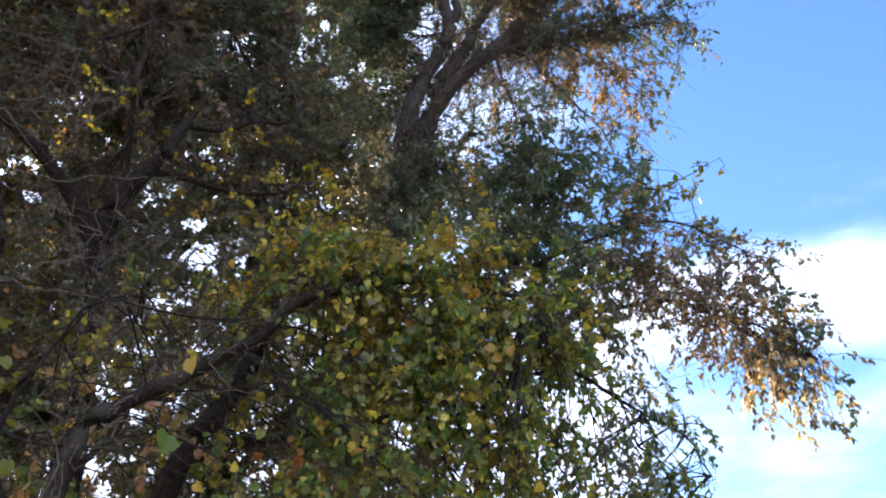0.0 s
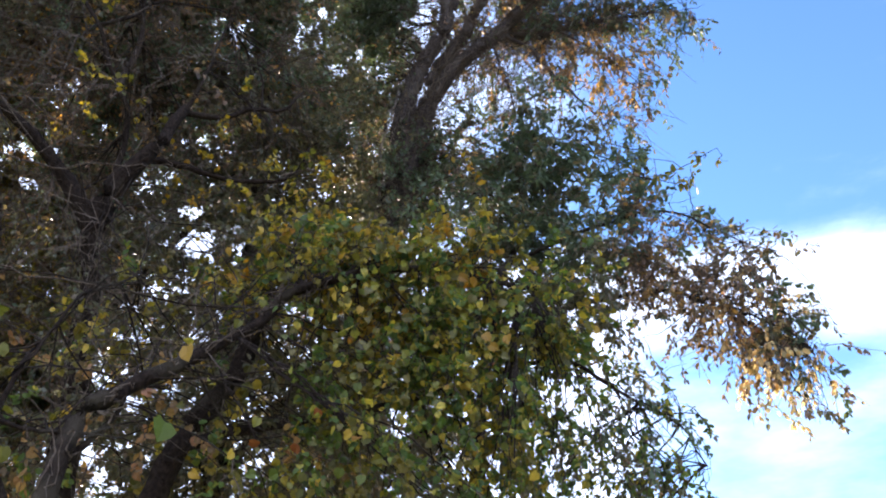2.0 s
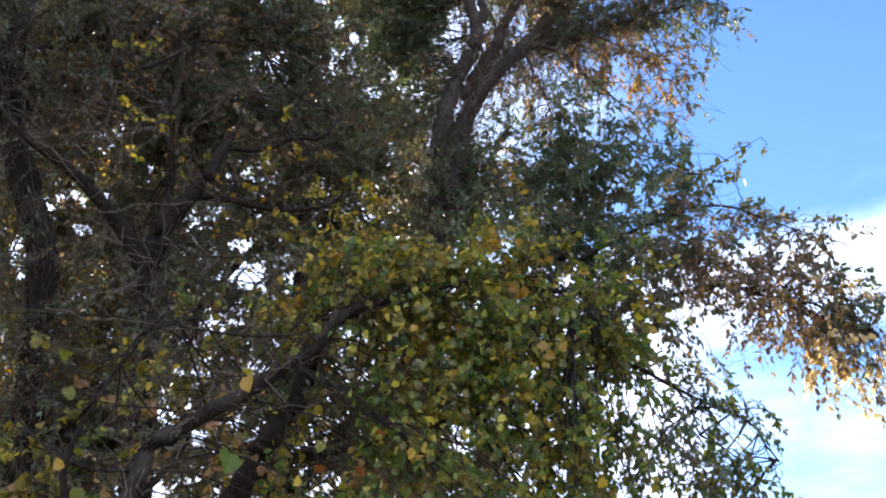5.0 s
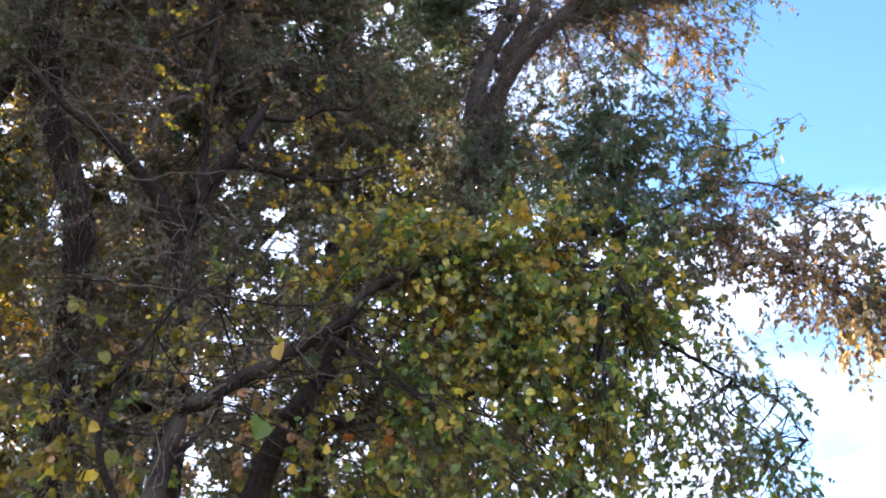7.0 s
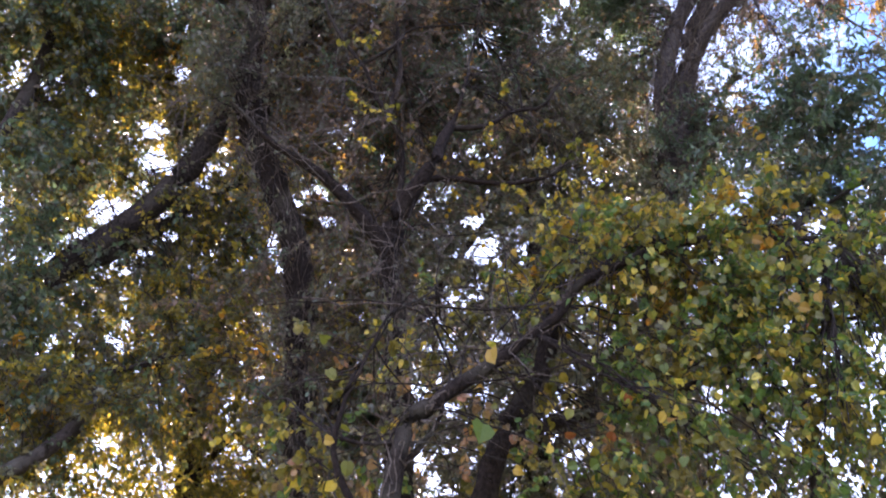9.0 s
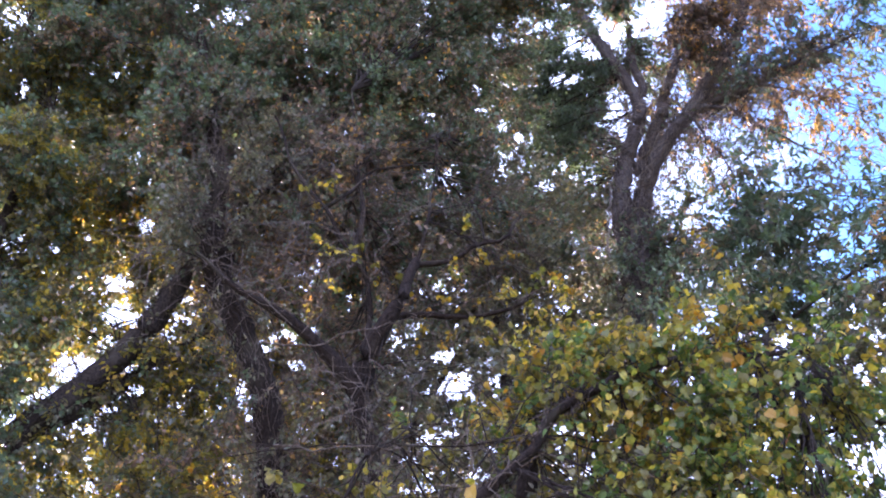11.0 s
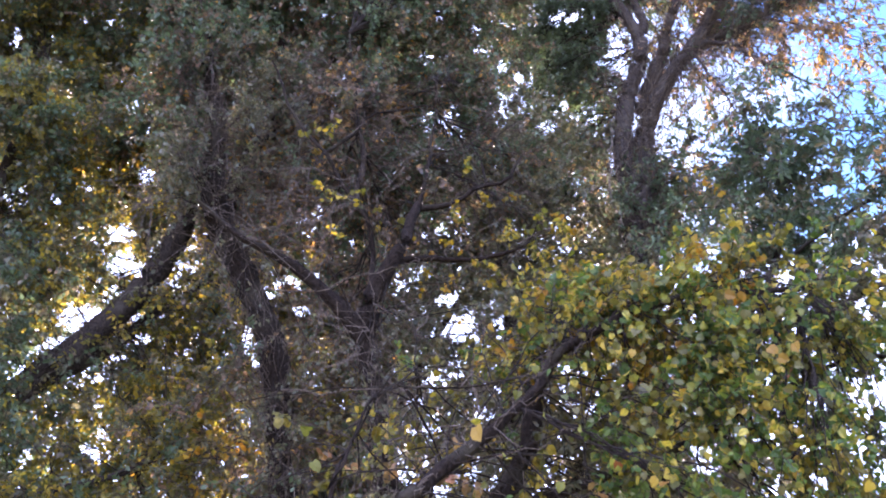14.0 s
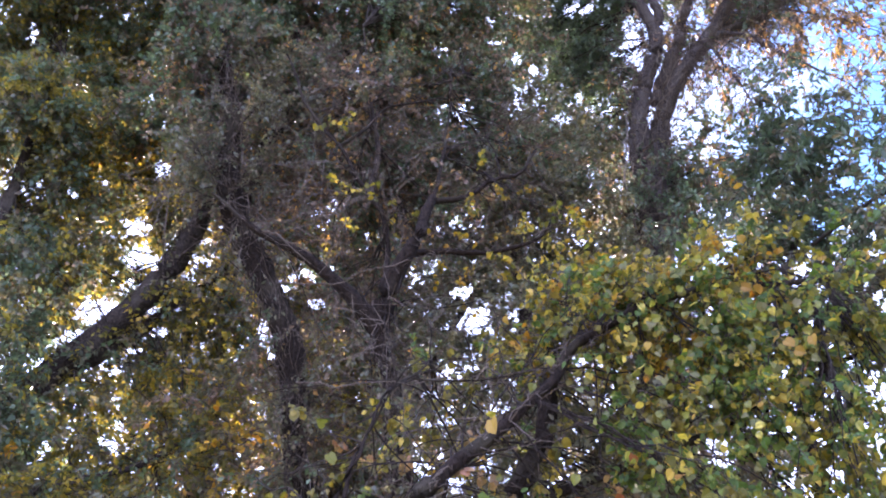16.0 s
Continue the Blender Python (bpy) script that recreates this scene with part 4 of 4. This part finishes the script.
fork.clump(-22, 33, 7.5, 6, 4, 0.5, -0.8, boughs=16, twig=0.6)
fork.clump(-25, 29, 7.7, 5, 4, 0.7, -1.8, boughs=18, twig=0.5)

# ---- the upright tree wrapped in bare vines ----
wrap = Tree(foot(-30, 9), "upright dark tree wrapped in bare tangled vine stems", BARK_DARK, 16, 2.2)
wrap_line = wrap.limb([foot(-30, 9), at(-29.8, 10, 9), at(-30.2, 21, 9), at(-30.6, 24.5, 9), at(-31.5, 30.5, 9), at(-33.2, 33.8, 9), at(-34.8, 35.7, 9), at(-36.1, 37.3, 9)], 0.19, 0.16, "trunk")
wrap_upper = wrap.limb([at(-35.2, 36.4, 9), at(-36.6, 38.8, 9), at(-37.1, 41, 9), at(-37, 43.4, 9), at(-38.5, 47, 9), at(-41, 52, 9)], 0.17, 0.06)
wrap.limb([at(-36, 37, 9), at(-35, 41, 9), at(-32, 44.6, 9), at(-32.2, 48, 9), at(-32.8, 51.5, 9), at(-33, 56, 9)], 0.1, 0.05)
wrap.limb([at(-32.3, 45.2, 9), at(-29.5, 46.5, 8.9), at(-27.5, 48.5, 8.9), at(-26.5, 52, 8.9)], 0.05, 0.02)
keep_clear(wrap_line, 0.35, 1.0)
keep_clear(wrap_upper, 0.0, 0.45)
for row in [(-34, 47.5, 9.4, 6.5, 4, 1.1, 1.1), (-40.5, 43.5, 9.4, 5, 4, 1, 0.9), (-28, 50.5, 9.2, 7, 3, 1, 0.9), (-43, 50, 9.4, 7, 4, 1.1, 1.0), (-36.5, 41, 9.6, 4, 3, 0.9, 0.6), (-32, 54, 9.2, 9, 3, 1, 1.0), (-40, 56, 9.3, 8, 3, 1, 0.8), (-30, 58, 9.2, 9, 3, 1, 0.9), (-43, 59, 9.3, 9, 3, 1, 0.8)]:
    wrap.clump(*row, hue=("deep", "dull", "deep", "brownish"), shape="small", size=0.075, droop=0.35)
for row in [(-31.5, 41.5, 9.4, 4, 3.5, 0.9, 0.5), (-28.5, 45.3, 9, 3, 2, 0.6, 0.6), (-29, 26, 9.4, 4, 4, 0.8, 0.4), (-36, 24, 9.4, 4, 4, 0.8, 0.5)]:
    wrap.clump(*row, hue="brownish" if row[1] > 40 else ("dull", "sunlit", "brownish"), shape="small", size=0.08, droop=0.35)
for row in [(-31, 27, 8.5, 2.4, 4.5, 0.25, 0.5), (-30, 19, 8.4, 3, 3.5, 0.3, 0.5), (-34, 36, 8.4, 3.5, 2.5, 0.3, 0.15), (-38, 42, 8.4, 3.5, 3, 0.3, 0.4), (-33, 46, 8.4, 3.5, 3.5, 0.3, 0.4)]:
    wrap.clump(*row, hue="dull", shape="small", size=0.062, droop=0.4)
wrap.shag(wrap_line, 360, (0.4, 1.0), 0.13, 0.5)
wrap.shag(wrap_upper, 260, (0.0, 0.9), 0.11, 0.6)
wrap.clump(-36, 40.5, 8.4, 6, 5, 0.5, -2.4, boughs=26, twig=0.6)
wrap.clump(-34, 46, 8.6, 6, 4, 0.7, -0.6, boughs=12, twig=0.6)
wrap.clump(-31, 25, 8.6, 3.4, 6, 0.4, -3.4, boughs=30, twig=0.5)
for row in [(-32.4, 31, 8.5, 2, 2, 0.25, 0.35), (-30.6, 23.5, 8.4, 2.2, 3, 0.25, 0.4)]:
    wrap.clump(*row, hue=("deep", "brownish", "dull"), shape="small", size=0.06, droop=0.4, boughs=8)

# ---- the tree with the thick slanting limb ----
slant = Tree(foot(-57, 9.8), "dark tree with a thick limb slanting up through foliage", BARK_MID, 17, 2.6)
slant.limb([foot(-57, 9.8), at(-56.5, 2, 9.8), at(-53.5, 14, 9.9), at(-50, 22.5, 10), at(-46.4, 27.2, 10), at(-44.1, 29.6, 10), at(-41.4, 32.6, 10), at(-39.6, 35.2, 10), at(-38.6, 37.2, 10.1), at(-38, 41, 10.3), at(-38.5, 47, 10.5)], 0.23, 0.11, "trunk")
slant.limb([at(-48.5, 24.8, 10), at(-46.3, 26.3, 10.1), at(-44.4, 28, 10.2), at(-41.9, 30, 10.3), at(-38.8, 32.4, 10.4), at(-35.9, 34.7, 10.6)], 0.1, 0.05)
slant.limb([at(-54.5, 10, 9.9), at(-51, 16.5, 9.8), at(-48, 18.6, 9.7), at(-45, 20.6, 9.6), at(-41, 22, 9.6), at(-37, 24.5, 9.6)], 0.1, 0.02)
slant.limb([at(-54.6, 8, 9.8), at(-50.5, 12.2, 9.4), at(-46.9, 15, 9.2), at(-45, 16.6, 9.2), at(-43.5, 18.4, 9.2), at(-42.6, 20.6, 9.3)], 0.14, 0.05)
slant.limb([at(-53, 16, 9.9), at(-54, 26, 10), at(-52, 36, 10), at(-51, 45, 10)], 0.14, 0.04)
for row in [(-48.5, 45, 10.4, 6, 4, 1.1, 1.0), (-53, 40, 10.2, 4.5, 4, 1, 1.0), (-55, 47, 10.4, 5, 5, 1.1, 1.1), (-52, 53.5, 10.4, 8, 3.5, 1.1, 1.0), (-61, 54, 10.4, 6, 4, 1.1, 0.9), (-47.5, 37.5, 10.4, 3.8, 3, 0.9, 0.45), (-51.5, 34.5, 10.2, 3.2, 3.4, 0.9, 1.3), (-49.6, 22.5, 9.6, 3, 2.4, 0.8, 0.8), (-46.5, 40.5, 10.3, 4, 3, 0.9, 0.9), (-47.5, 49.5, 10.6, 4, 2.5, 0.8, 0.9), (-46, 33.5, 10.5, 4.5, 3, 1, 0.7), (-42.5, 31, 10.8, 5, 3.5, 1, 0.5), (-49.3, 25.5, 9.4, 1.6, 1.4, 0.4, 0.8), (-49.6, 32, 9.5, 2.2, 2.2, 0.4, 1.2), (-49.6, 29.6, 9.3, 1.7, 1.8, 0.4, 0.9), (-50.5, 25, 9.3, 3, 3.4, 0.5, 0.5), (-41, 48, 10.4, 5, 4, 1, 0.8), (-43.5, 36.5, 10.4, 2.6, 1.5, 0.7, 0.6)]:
    # darker hues low on the outer side: canopy shade put into leaf colour
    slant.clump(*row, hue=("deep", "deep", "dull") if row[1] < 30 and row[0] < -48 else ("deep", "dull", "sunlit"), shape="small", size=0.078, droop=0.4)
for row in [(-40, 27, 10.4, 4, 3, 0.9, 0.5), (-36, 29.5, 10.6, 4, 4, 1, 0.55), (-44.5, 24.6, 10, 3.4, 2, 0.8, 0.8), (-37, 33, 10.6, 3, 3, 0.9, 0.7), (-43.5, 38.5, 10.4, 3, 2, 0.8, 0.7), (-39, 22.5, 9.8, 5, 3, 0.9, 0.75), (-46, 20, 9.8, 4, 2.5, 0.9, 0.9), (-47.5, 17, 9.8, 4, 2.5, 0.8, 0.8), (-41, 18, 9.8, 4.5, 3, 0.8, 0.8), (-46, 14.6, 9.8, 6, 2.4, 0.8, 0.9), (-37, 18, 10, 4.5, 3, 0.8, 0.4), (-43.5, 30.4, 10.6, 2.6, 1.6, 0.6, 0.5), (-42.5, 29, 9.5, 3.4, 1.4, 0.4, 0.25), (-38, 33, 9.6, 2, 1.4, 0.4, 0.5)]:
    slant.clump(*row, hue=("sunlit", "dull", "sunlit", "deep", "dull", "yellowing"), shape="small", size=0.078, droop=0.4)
for row in [(-47.5, 20.8, 9.4, 2, 1.6, 0.5, 0.3), (-34.2, 23.4, 8.6, 1.6, 1.4, 0.4, 0.35), (-45, 40.5, 10.6, 2.4, 1.5, 0.6, 0.4)]:
    slant.clump(*row, hue="amber", shape="broad", size=0.064, droop=0.4, boughs=6)

for row in [(-50.2, 28, 9.2, 1.8, 5, 0.4, 0.4), (-48.6, 19, 9.2, 2.4, 3, 0.4, 0.3), (-40, 28.5, 10.8, 5, 2.6, 0.8, 0.3), (-38.5, 36, 10.6, 2.5, 2, 0.6, 0.6), (-46.5, 32.4, 10.8, 3, 1.5, 0.7, 0.6), (-38, 25, 10.4, 4, 2.6, 0.8, 0.4)]:
    slant.clump(*row, hue=("dull", "sunlit", "dull", "yellowing"), shape="small", size=0.078, droop=0.4)

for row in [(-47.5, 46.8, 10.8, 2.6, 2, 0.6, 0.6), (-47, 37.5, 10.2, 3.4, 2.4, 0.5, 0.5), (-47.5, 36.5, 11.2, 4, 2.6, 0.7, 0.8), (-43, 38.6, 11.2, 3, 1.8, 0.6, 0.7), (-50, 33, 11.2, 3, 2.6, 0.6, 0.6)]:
    # yellow-warm hues: the sun's glow through the foliage put into leaf colour
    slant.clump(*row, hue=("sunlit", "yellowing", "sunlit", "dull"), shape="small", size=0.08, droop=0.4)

# ---- trees further back ----
rear = Tree(foot(-36, 12.6), "tall tree with small yellowing leaves against the light", BARK, 18, 2.5)
rear.limb([foot(-36, 12.6), at(-36, 10, 12.6), at(-36.5, 22, 12.6), at(-36, 32, 12.6), at(-37, 42, 12.6)], 0.28, 0.06, "trunk")
rear.limb([at(-36.2, 16, 12.6), at(-31, 23, 12.4), at(-27, 28, 12.4)], 0.06, 0.02)
rear.limb([at(-36.3, 18, 12.6), at(-41, 24, 12.4), at(-46, 28, 12.4)], 0.06, 0.02)
# hue goes by bearing: warmer on the sun's side, backlight put into leaf colour
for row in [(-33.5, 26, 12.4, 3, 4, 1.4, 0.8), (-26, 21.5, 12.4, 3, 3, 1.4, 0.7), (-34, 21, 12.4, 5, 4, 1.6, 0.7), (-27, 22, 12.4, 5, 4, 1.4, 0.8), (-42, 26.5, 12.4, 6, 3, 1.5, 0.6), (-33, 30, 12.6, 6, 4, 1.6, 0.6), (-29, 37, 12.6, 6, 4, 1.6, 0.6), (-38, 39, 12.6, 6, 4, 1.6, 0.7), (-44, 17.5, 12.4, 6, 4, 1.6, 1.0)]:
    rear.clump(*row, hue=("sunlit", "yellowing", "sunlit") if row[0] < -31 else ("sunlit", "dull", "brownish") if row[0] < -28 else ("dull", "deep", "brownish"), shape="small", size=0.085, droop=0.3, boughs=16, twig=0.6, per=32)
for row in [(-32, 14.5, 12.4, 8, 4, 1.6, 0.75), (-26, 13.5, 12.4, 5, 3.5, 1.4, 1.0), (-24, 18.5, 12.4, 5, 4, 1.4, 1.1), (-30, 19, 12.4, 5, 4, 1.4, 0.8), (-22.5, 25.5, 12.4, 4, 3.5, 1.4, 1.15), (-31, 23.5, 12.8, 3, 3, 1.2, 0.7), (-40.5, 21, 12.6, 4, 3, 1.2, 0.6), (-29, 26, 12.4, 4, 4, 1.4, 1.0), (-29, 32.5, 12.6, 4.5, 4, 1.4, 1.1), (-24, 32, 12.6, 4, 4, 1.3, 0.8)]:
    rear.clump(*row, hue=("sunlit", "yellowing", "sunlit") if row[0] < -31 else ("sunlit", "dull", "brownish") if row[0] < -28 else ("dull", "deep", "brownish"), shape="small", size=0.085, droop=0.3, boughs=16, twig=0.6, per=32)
back = Tree(foot(-14, 9.9), "tall tree with small olive leaves, set deep in the grove", BARK, 19, 2.5)
back.limb([foot(-14, 9.9), at(-14, 10, 9.9), at(-14.5, 24, 9.9), at(-14, 34, 9.9), at(-15, 44, 9.9)], 0.2, 0.05, "trunk")
back.limb([at(-14.3, 17, 9.9), at(-9, 24, 9.7), at(-4, 28, 9.6), at(2, 30, 9.6)], 0.07, 0.02)
for row in [(-20, 22, 9.7, 5, 4, 1.2, 0.6), (-12, 24, 9.7, 6, 4, 1.2, 0.8), (-4, 25, 9.6, 5, 4, 1.2, 0.8), (-12, 35, 9.9, 6, 4, 1.2, 0.8), (-19, 38, 9.9, 5, 5, 1.2, 0.7), (-12, 15, 9.6, 9, 4, 1.2, 1.2), (-20, 31, 9.9, 4.5, 4, 1.1, 1.1), (-15, 30, 9.9, 4, 4, 1.1, 0.5), (-13, 44, 9.9, 5, 4, 1.2, 0.45), (2, 19, 9.6, 5, 4, 1.5, 0.7), (-17.5, 18, 9.6, 5, 4, 1.4, 1.1), (-21, 14, 9.7, 4, 3, 1, 0.9), (-18.5, 26, 9.6, 3.5, 3.5, 1.4, 1.15), (-9, 40, 9.9, 4, 3.5, 1, 0.5)]:
    back.clump(*row, hue="dull", shape="small", size=0.07, droop=0.3, boughs=16, twig=0.6, per=32)
for row in [(-6, 30.5, 9.7, 4, 2.6, 1, 0.8), (0, 29, 9.7, 4, 2.6, 1, 0.8), (4.5, 27.5, 9.6, 3, 2.4, 1, 0.7), (-8, 20, 9.4, 4, 4, 1, 1.2), (-2.5, 17.5, 9.5, 4, 3, 1, 1.0), (-3, 24.5, 9.5, 4, 2.6, 1, 0.9), (-11, 27, 9.6, 3, 3, 1, 0.8), (-8.5, 36.5, 10, 2.5, 3, 0.8, 0.6)]:
    back.clump(*row, hue="dull", shape="small", size=0.07, droop=0.3, boughs=16, twig=0.6, per=32)

deepen = Tree(foot(-25, 13.5), "tall tree with dense dark leaves amid the grove", BARK, 20, 2.4)
deepen.limb([foot(-25, 13.5), at(-25, 10, 13.5), at(-25.5, 24, 13.5), at(-25, 34, 13.5), at(-26, 46, 13.5)], 0.24, 0.05, "trunk")
deepen.limb([at(-25.2, 20, 13.5), at(-31, 30, 13.3), at(-36, 36, 13.2)], 0.1, 0.03)
deepen.limb([at(-25.2, 22, 13.5), at(-20, 30, 13.3), at(-15, 36, 13.2)], 0.1, 0.03)
for row in [(-25, 30, 13.4, 5, 4, 1.5, 0.8), (-32, 37, 13.4, 6, 5, 1.5, 0.8), (-22, 39, 13.4, 6, 5, 1.5, 0.9), (-39, 45, 13.4, 7, 5, 1.5, 0.8), (-27, 47, 13.4, 8, 5, 1.5, 0.7), (-51, 42, 13.4, 7, 6, 1.5, 0.75),
            (-52, 30, 13, 5, 5, 1.5, 0.8), (-50, 20, 13, 6, 5, 1.5, 0.8)]:
    deepen.clump(*row, hue="deep", shape="small", size=0.085, droop=0.3, boughs=16, twig=0.6, per=32)

for tree in (deepen, lean, spray, pear, tall, fork, wrap, slant, rear, back):
    tree.finish()


# ---- the large near leaves of the leaning tree, one by one ----
def one_leaf(mat, seed):
    """A heart-shaped leaf with its stalk."""
    rng = np.random.default_rng(seed)
    v = HEART[0] * (rng.uniform(0.9, 1.12), 1, rng.uniform(0.5, 2.2))
    v[3:] += rng.normal(0, 0.03, (6, 3))
    stalk = np.array([(-0.014, 0.07, 0), (0.014, 0.07, 0), (0.012, -0.2, 0.03), (-0.012, -0.2, 0.03), (0.01, -0.5, 0.1), (-0.01, -0.5, 0.1)])
    return mesh_of("leaf", np.vstack((v, stalk)), np.vstack((HEART[1], [(9, 10, 11, 12), (12, 11, 13, 14)])), [mat])


def hang_leaf(me, place, size, rng, spread=0.8):
    ob = new("leaf", me)
    ob.parent = lean.top
    way = Vector(unit(np.array((0, 0, -0.6)) + spread * unit(rng.standard_normal(3))))
    up = Vector(unit(np.array((0.25, -0.8, -0.3)) + spread * rng.standard_normal(3)))
    x = way.cross(up).normalized()
    m = Matrix((x, way, x.cross(way))).transposed().to_4x4()
    ob.matrix_basis = Matrix.Translation(Vector(place) - Vector(lean.top.location)) @ m @ Matrix.Scale(size, 4)


rng = np.random.default_rng(77)
mixed_leaves = [one_leaf(ONE_LEAF, k) for k in range(8)]
ONE_LIME = leaf_material("leaf_single_lime", [(0.0, (0.15, 0.145, 0.035)), (0.9, (0.1, 0.115, 0.03))], single=True)
ONE_AMBER = leaf_material("leaf_single_amber", [(0.0, (0.3, 0.19, 0.04)), (0.9, (0.24, 0.13, 0.035))], single=True)
ONE_RUST = leaf_material("leaf_single_rust", [(0.0, (0.22, 0.075, 0.03)), (0.9, (0.18, 0.06, 0.025))], single=True)
YELLOWS = [(-17.2, 25.1, 0.13), (-15.4, 31.4, 0.08), (-7.6, 29.3, 0.085), (-6.6, 28.9, 0.08), (-5.6, 28.5, 0.075), (-13.6, 32.9, 0.08), (-5.8, 20.7, 0.1), (-13.3, 19.1, 0.09), (6.4, 18.3, 0.09), (-15.7, 17.8, 0.09), (-27.3, 16.6, 0.1), (-28.2, 19.1, 0.1)]
LIMES = [(-2.4, 29.8, 0.1), (-28.6, 25.2, 0.1), (-27, 20.1, 0.1), (-26.6, 17.9, 0.12), (-8.4, 35.1, 0.09), (-1.6, 29.3, 0.085), (-3.8, 19.2, 0.09), (-28.4, 23.4, 0.11), (5.4, 18.5, 0.1), (-14, 27, 0.08)]
GREENS = [(-17.8, 20.5, 0.18), (-10.3, 18, 0.1), (-5.6, 23.7, 0.085), (3.8, 24.8, 0.09), (4.7, 24, 0.09), (-6.4, 18.5, 0.09), (-4.9, 18.1, 0.09), (-11.7, 17.9, 0.09)]
AMBERS = [(2.3, 33.6, 0.085), (2.7, 30.4, 0.1), (1.4, 30.6, 0.1), (3.1, 26.9, 0.1), (4.8, 26.8, 0.1), (-18, 22.7, 0.1), (-12.5, 18.4, 0.09), (-5.3, 20.4, 0.1), (3.5, 26.2, 0.09)]
RUSTS = [(-12.4, 19.7, 0.09), (-9.3, 19.8, 0.095), (-8.1, 22, 0.085), (4, 25.3, 0.085)]
for mat, spots in ((ONE_YELLOW, YELLOWS), (ONE_LIME, LIMES), (ONE_GREEN, GREENS), (ONE_AMBER, AMBERS), (ONE_RUST, RUSTS)):
    shapes = [one_leaf(mat, k) for k in range(4)]
    for k, (az, el, size) in enumerate(spots):
        hang_leaf(shapes[k % 4], at(az, el, 5.8), size * (1.0 if size > 0.12 else 0.86), rng, 0.3 if size > 0.12 else 0.6)
for k in range(270):
    az, el = rng.normal(-4, 7), rng.normal(26, 5)
    p = at(az, el, rng.uniform(5.7, 6.2))
    if not in_view_gap(p[None])[0] and not before_limb(p[None], rng, 1.0)[0] and -19 < az < 9 and 17 < el < 34.5:
        hang_leaf(mixed_leaves[k % 8], p, rng.uniform(0.05, 0.075), rng)


# ---- pale vines that climb the tall tree ----
def vine(points, r, seed):
    rng = np.random.default_rng(seed)
    line = spline(points, 10)
    line += np.stack([np.convolve(rng.normal(0, 0.16, len(line) + 4), np.ones(5) / 5, "valid") for _ in range(3)], -1)
    v, q = tubes(line[None], (r * np.linspace(1, 0.6, len(line)))[None], 7, 0.08, rng)
    ob = new("vine", mesh_of("vine", v, q, [VINE], smooth=True))
    tagged(ob, "pale woody vine climbing the tall grey tree trunk", "vine", "vines on the tall tree")


# pulled forward off the trunk to show in front of leaves from the camera
vine([foot(-7, 10.8), at(-6.4, 12, 10.7), at(-5.9, 24, 10.7), at(-5.4, 32, 10.4), at(-4.2, 36, 10.2), at(-5, 37.6, 10.2), at(-4.4, 39, 10.2), at(-3.9, 41.5, 10.5), at(-2.6, 43.4, 10.7)], 0.026, 1)
vine([foot(-4.6, 10.7), at(-4.6, 14, 10.7), at(-4.4, 26, 10.7), at(-3.4, 35, 10.7), at(-2.4, 39, 10.7), at(-1.6, 41.6, 10.7), at(0.4, 44, 10.6), at(1.6, 47, 10.5)], 0.016, 2)
vine([foot(-6.2, 10.7), at(-6, 16, 10.7), at(-5.2, 30, 10.7), at(-4.3, 35, 10.7), at(-3.2, 40.2, 10.7), at(-0.2, 43.2, 10.7), at(3, 45.2, 10.7), at(6, 46, 10.7)], 0.014, 3)


# ---- small dark fruit on the drooping sprays ----
bm = bmesh.new()
bmesh.ops.create_icosphere(bm, subdivisions=1, radius=0.013)
fruit_mesh = bpy.data.meshes.new("fruit")
bm.to_mesh(fruit_mesh)
bm.free()
m, n, l, p = material("fruit_skin")
pick = n.new("ShaderNodeObjectInfo")
tone = ramp(n, [(0.0, (0.08, 0.035, 0.02)), (0.6, (0.16, 0.07, 0.025)), (1.0, (0.2, 0.13, 0.03))])
l.new(pick.outputs["Random"], tone.inputs[0])
l.new(tone.outputs[0], p.inputs["Base Color"])
p.inputs["Roughness"].default_value = 0.35
fruit_mesh.materials.append(m)
for _ in range(110):
    k = rng.integers(0, len(spray.fruit_spots))
    ob = new("fruit", fruit_mesh)
    ob.parent = spray.top
    spot = spray.fruit_spots[k] + rng.normal(0, 0.02, 3) - np.array((0, 0, 0.02))
    ob.matrix_basis = Matrix.Translation(Vector(spot) - Vector(spray.top.location)) @ Matrix.Scale(rng.uniform(0.7, 1.2), 4)
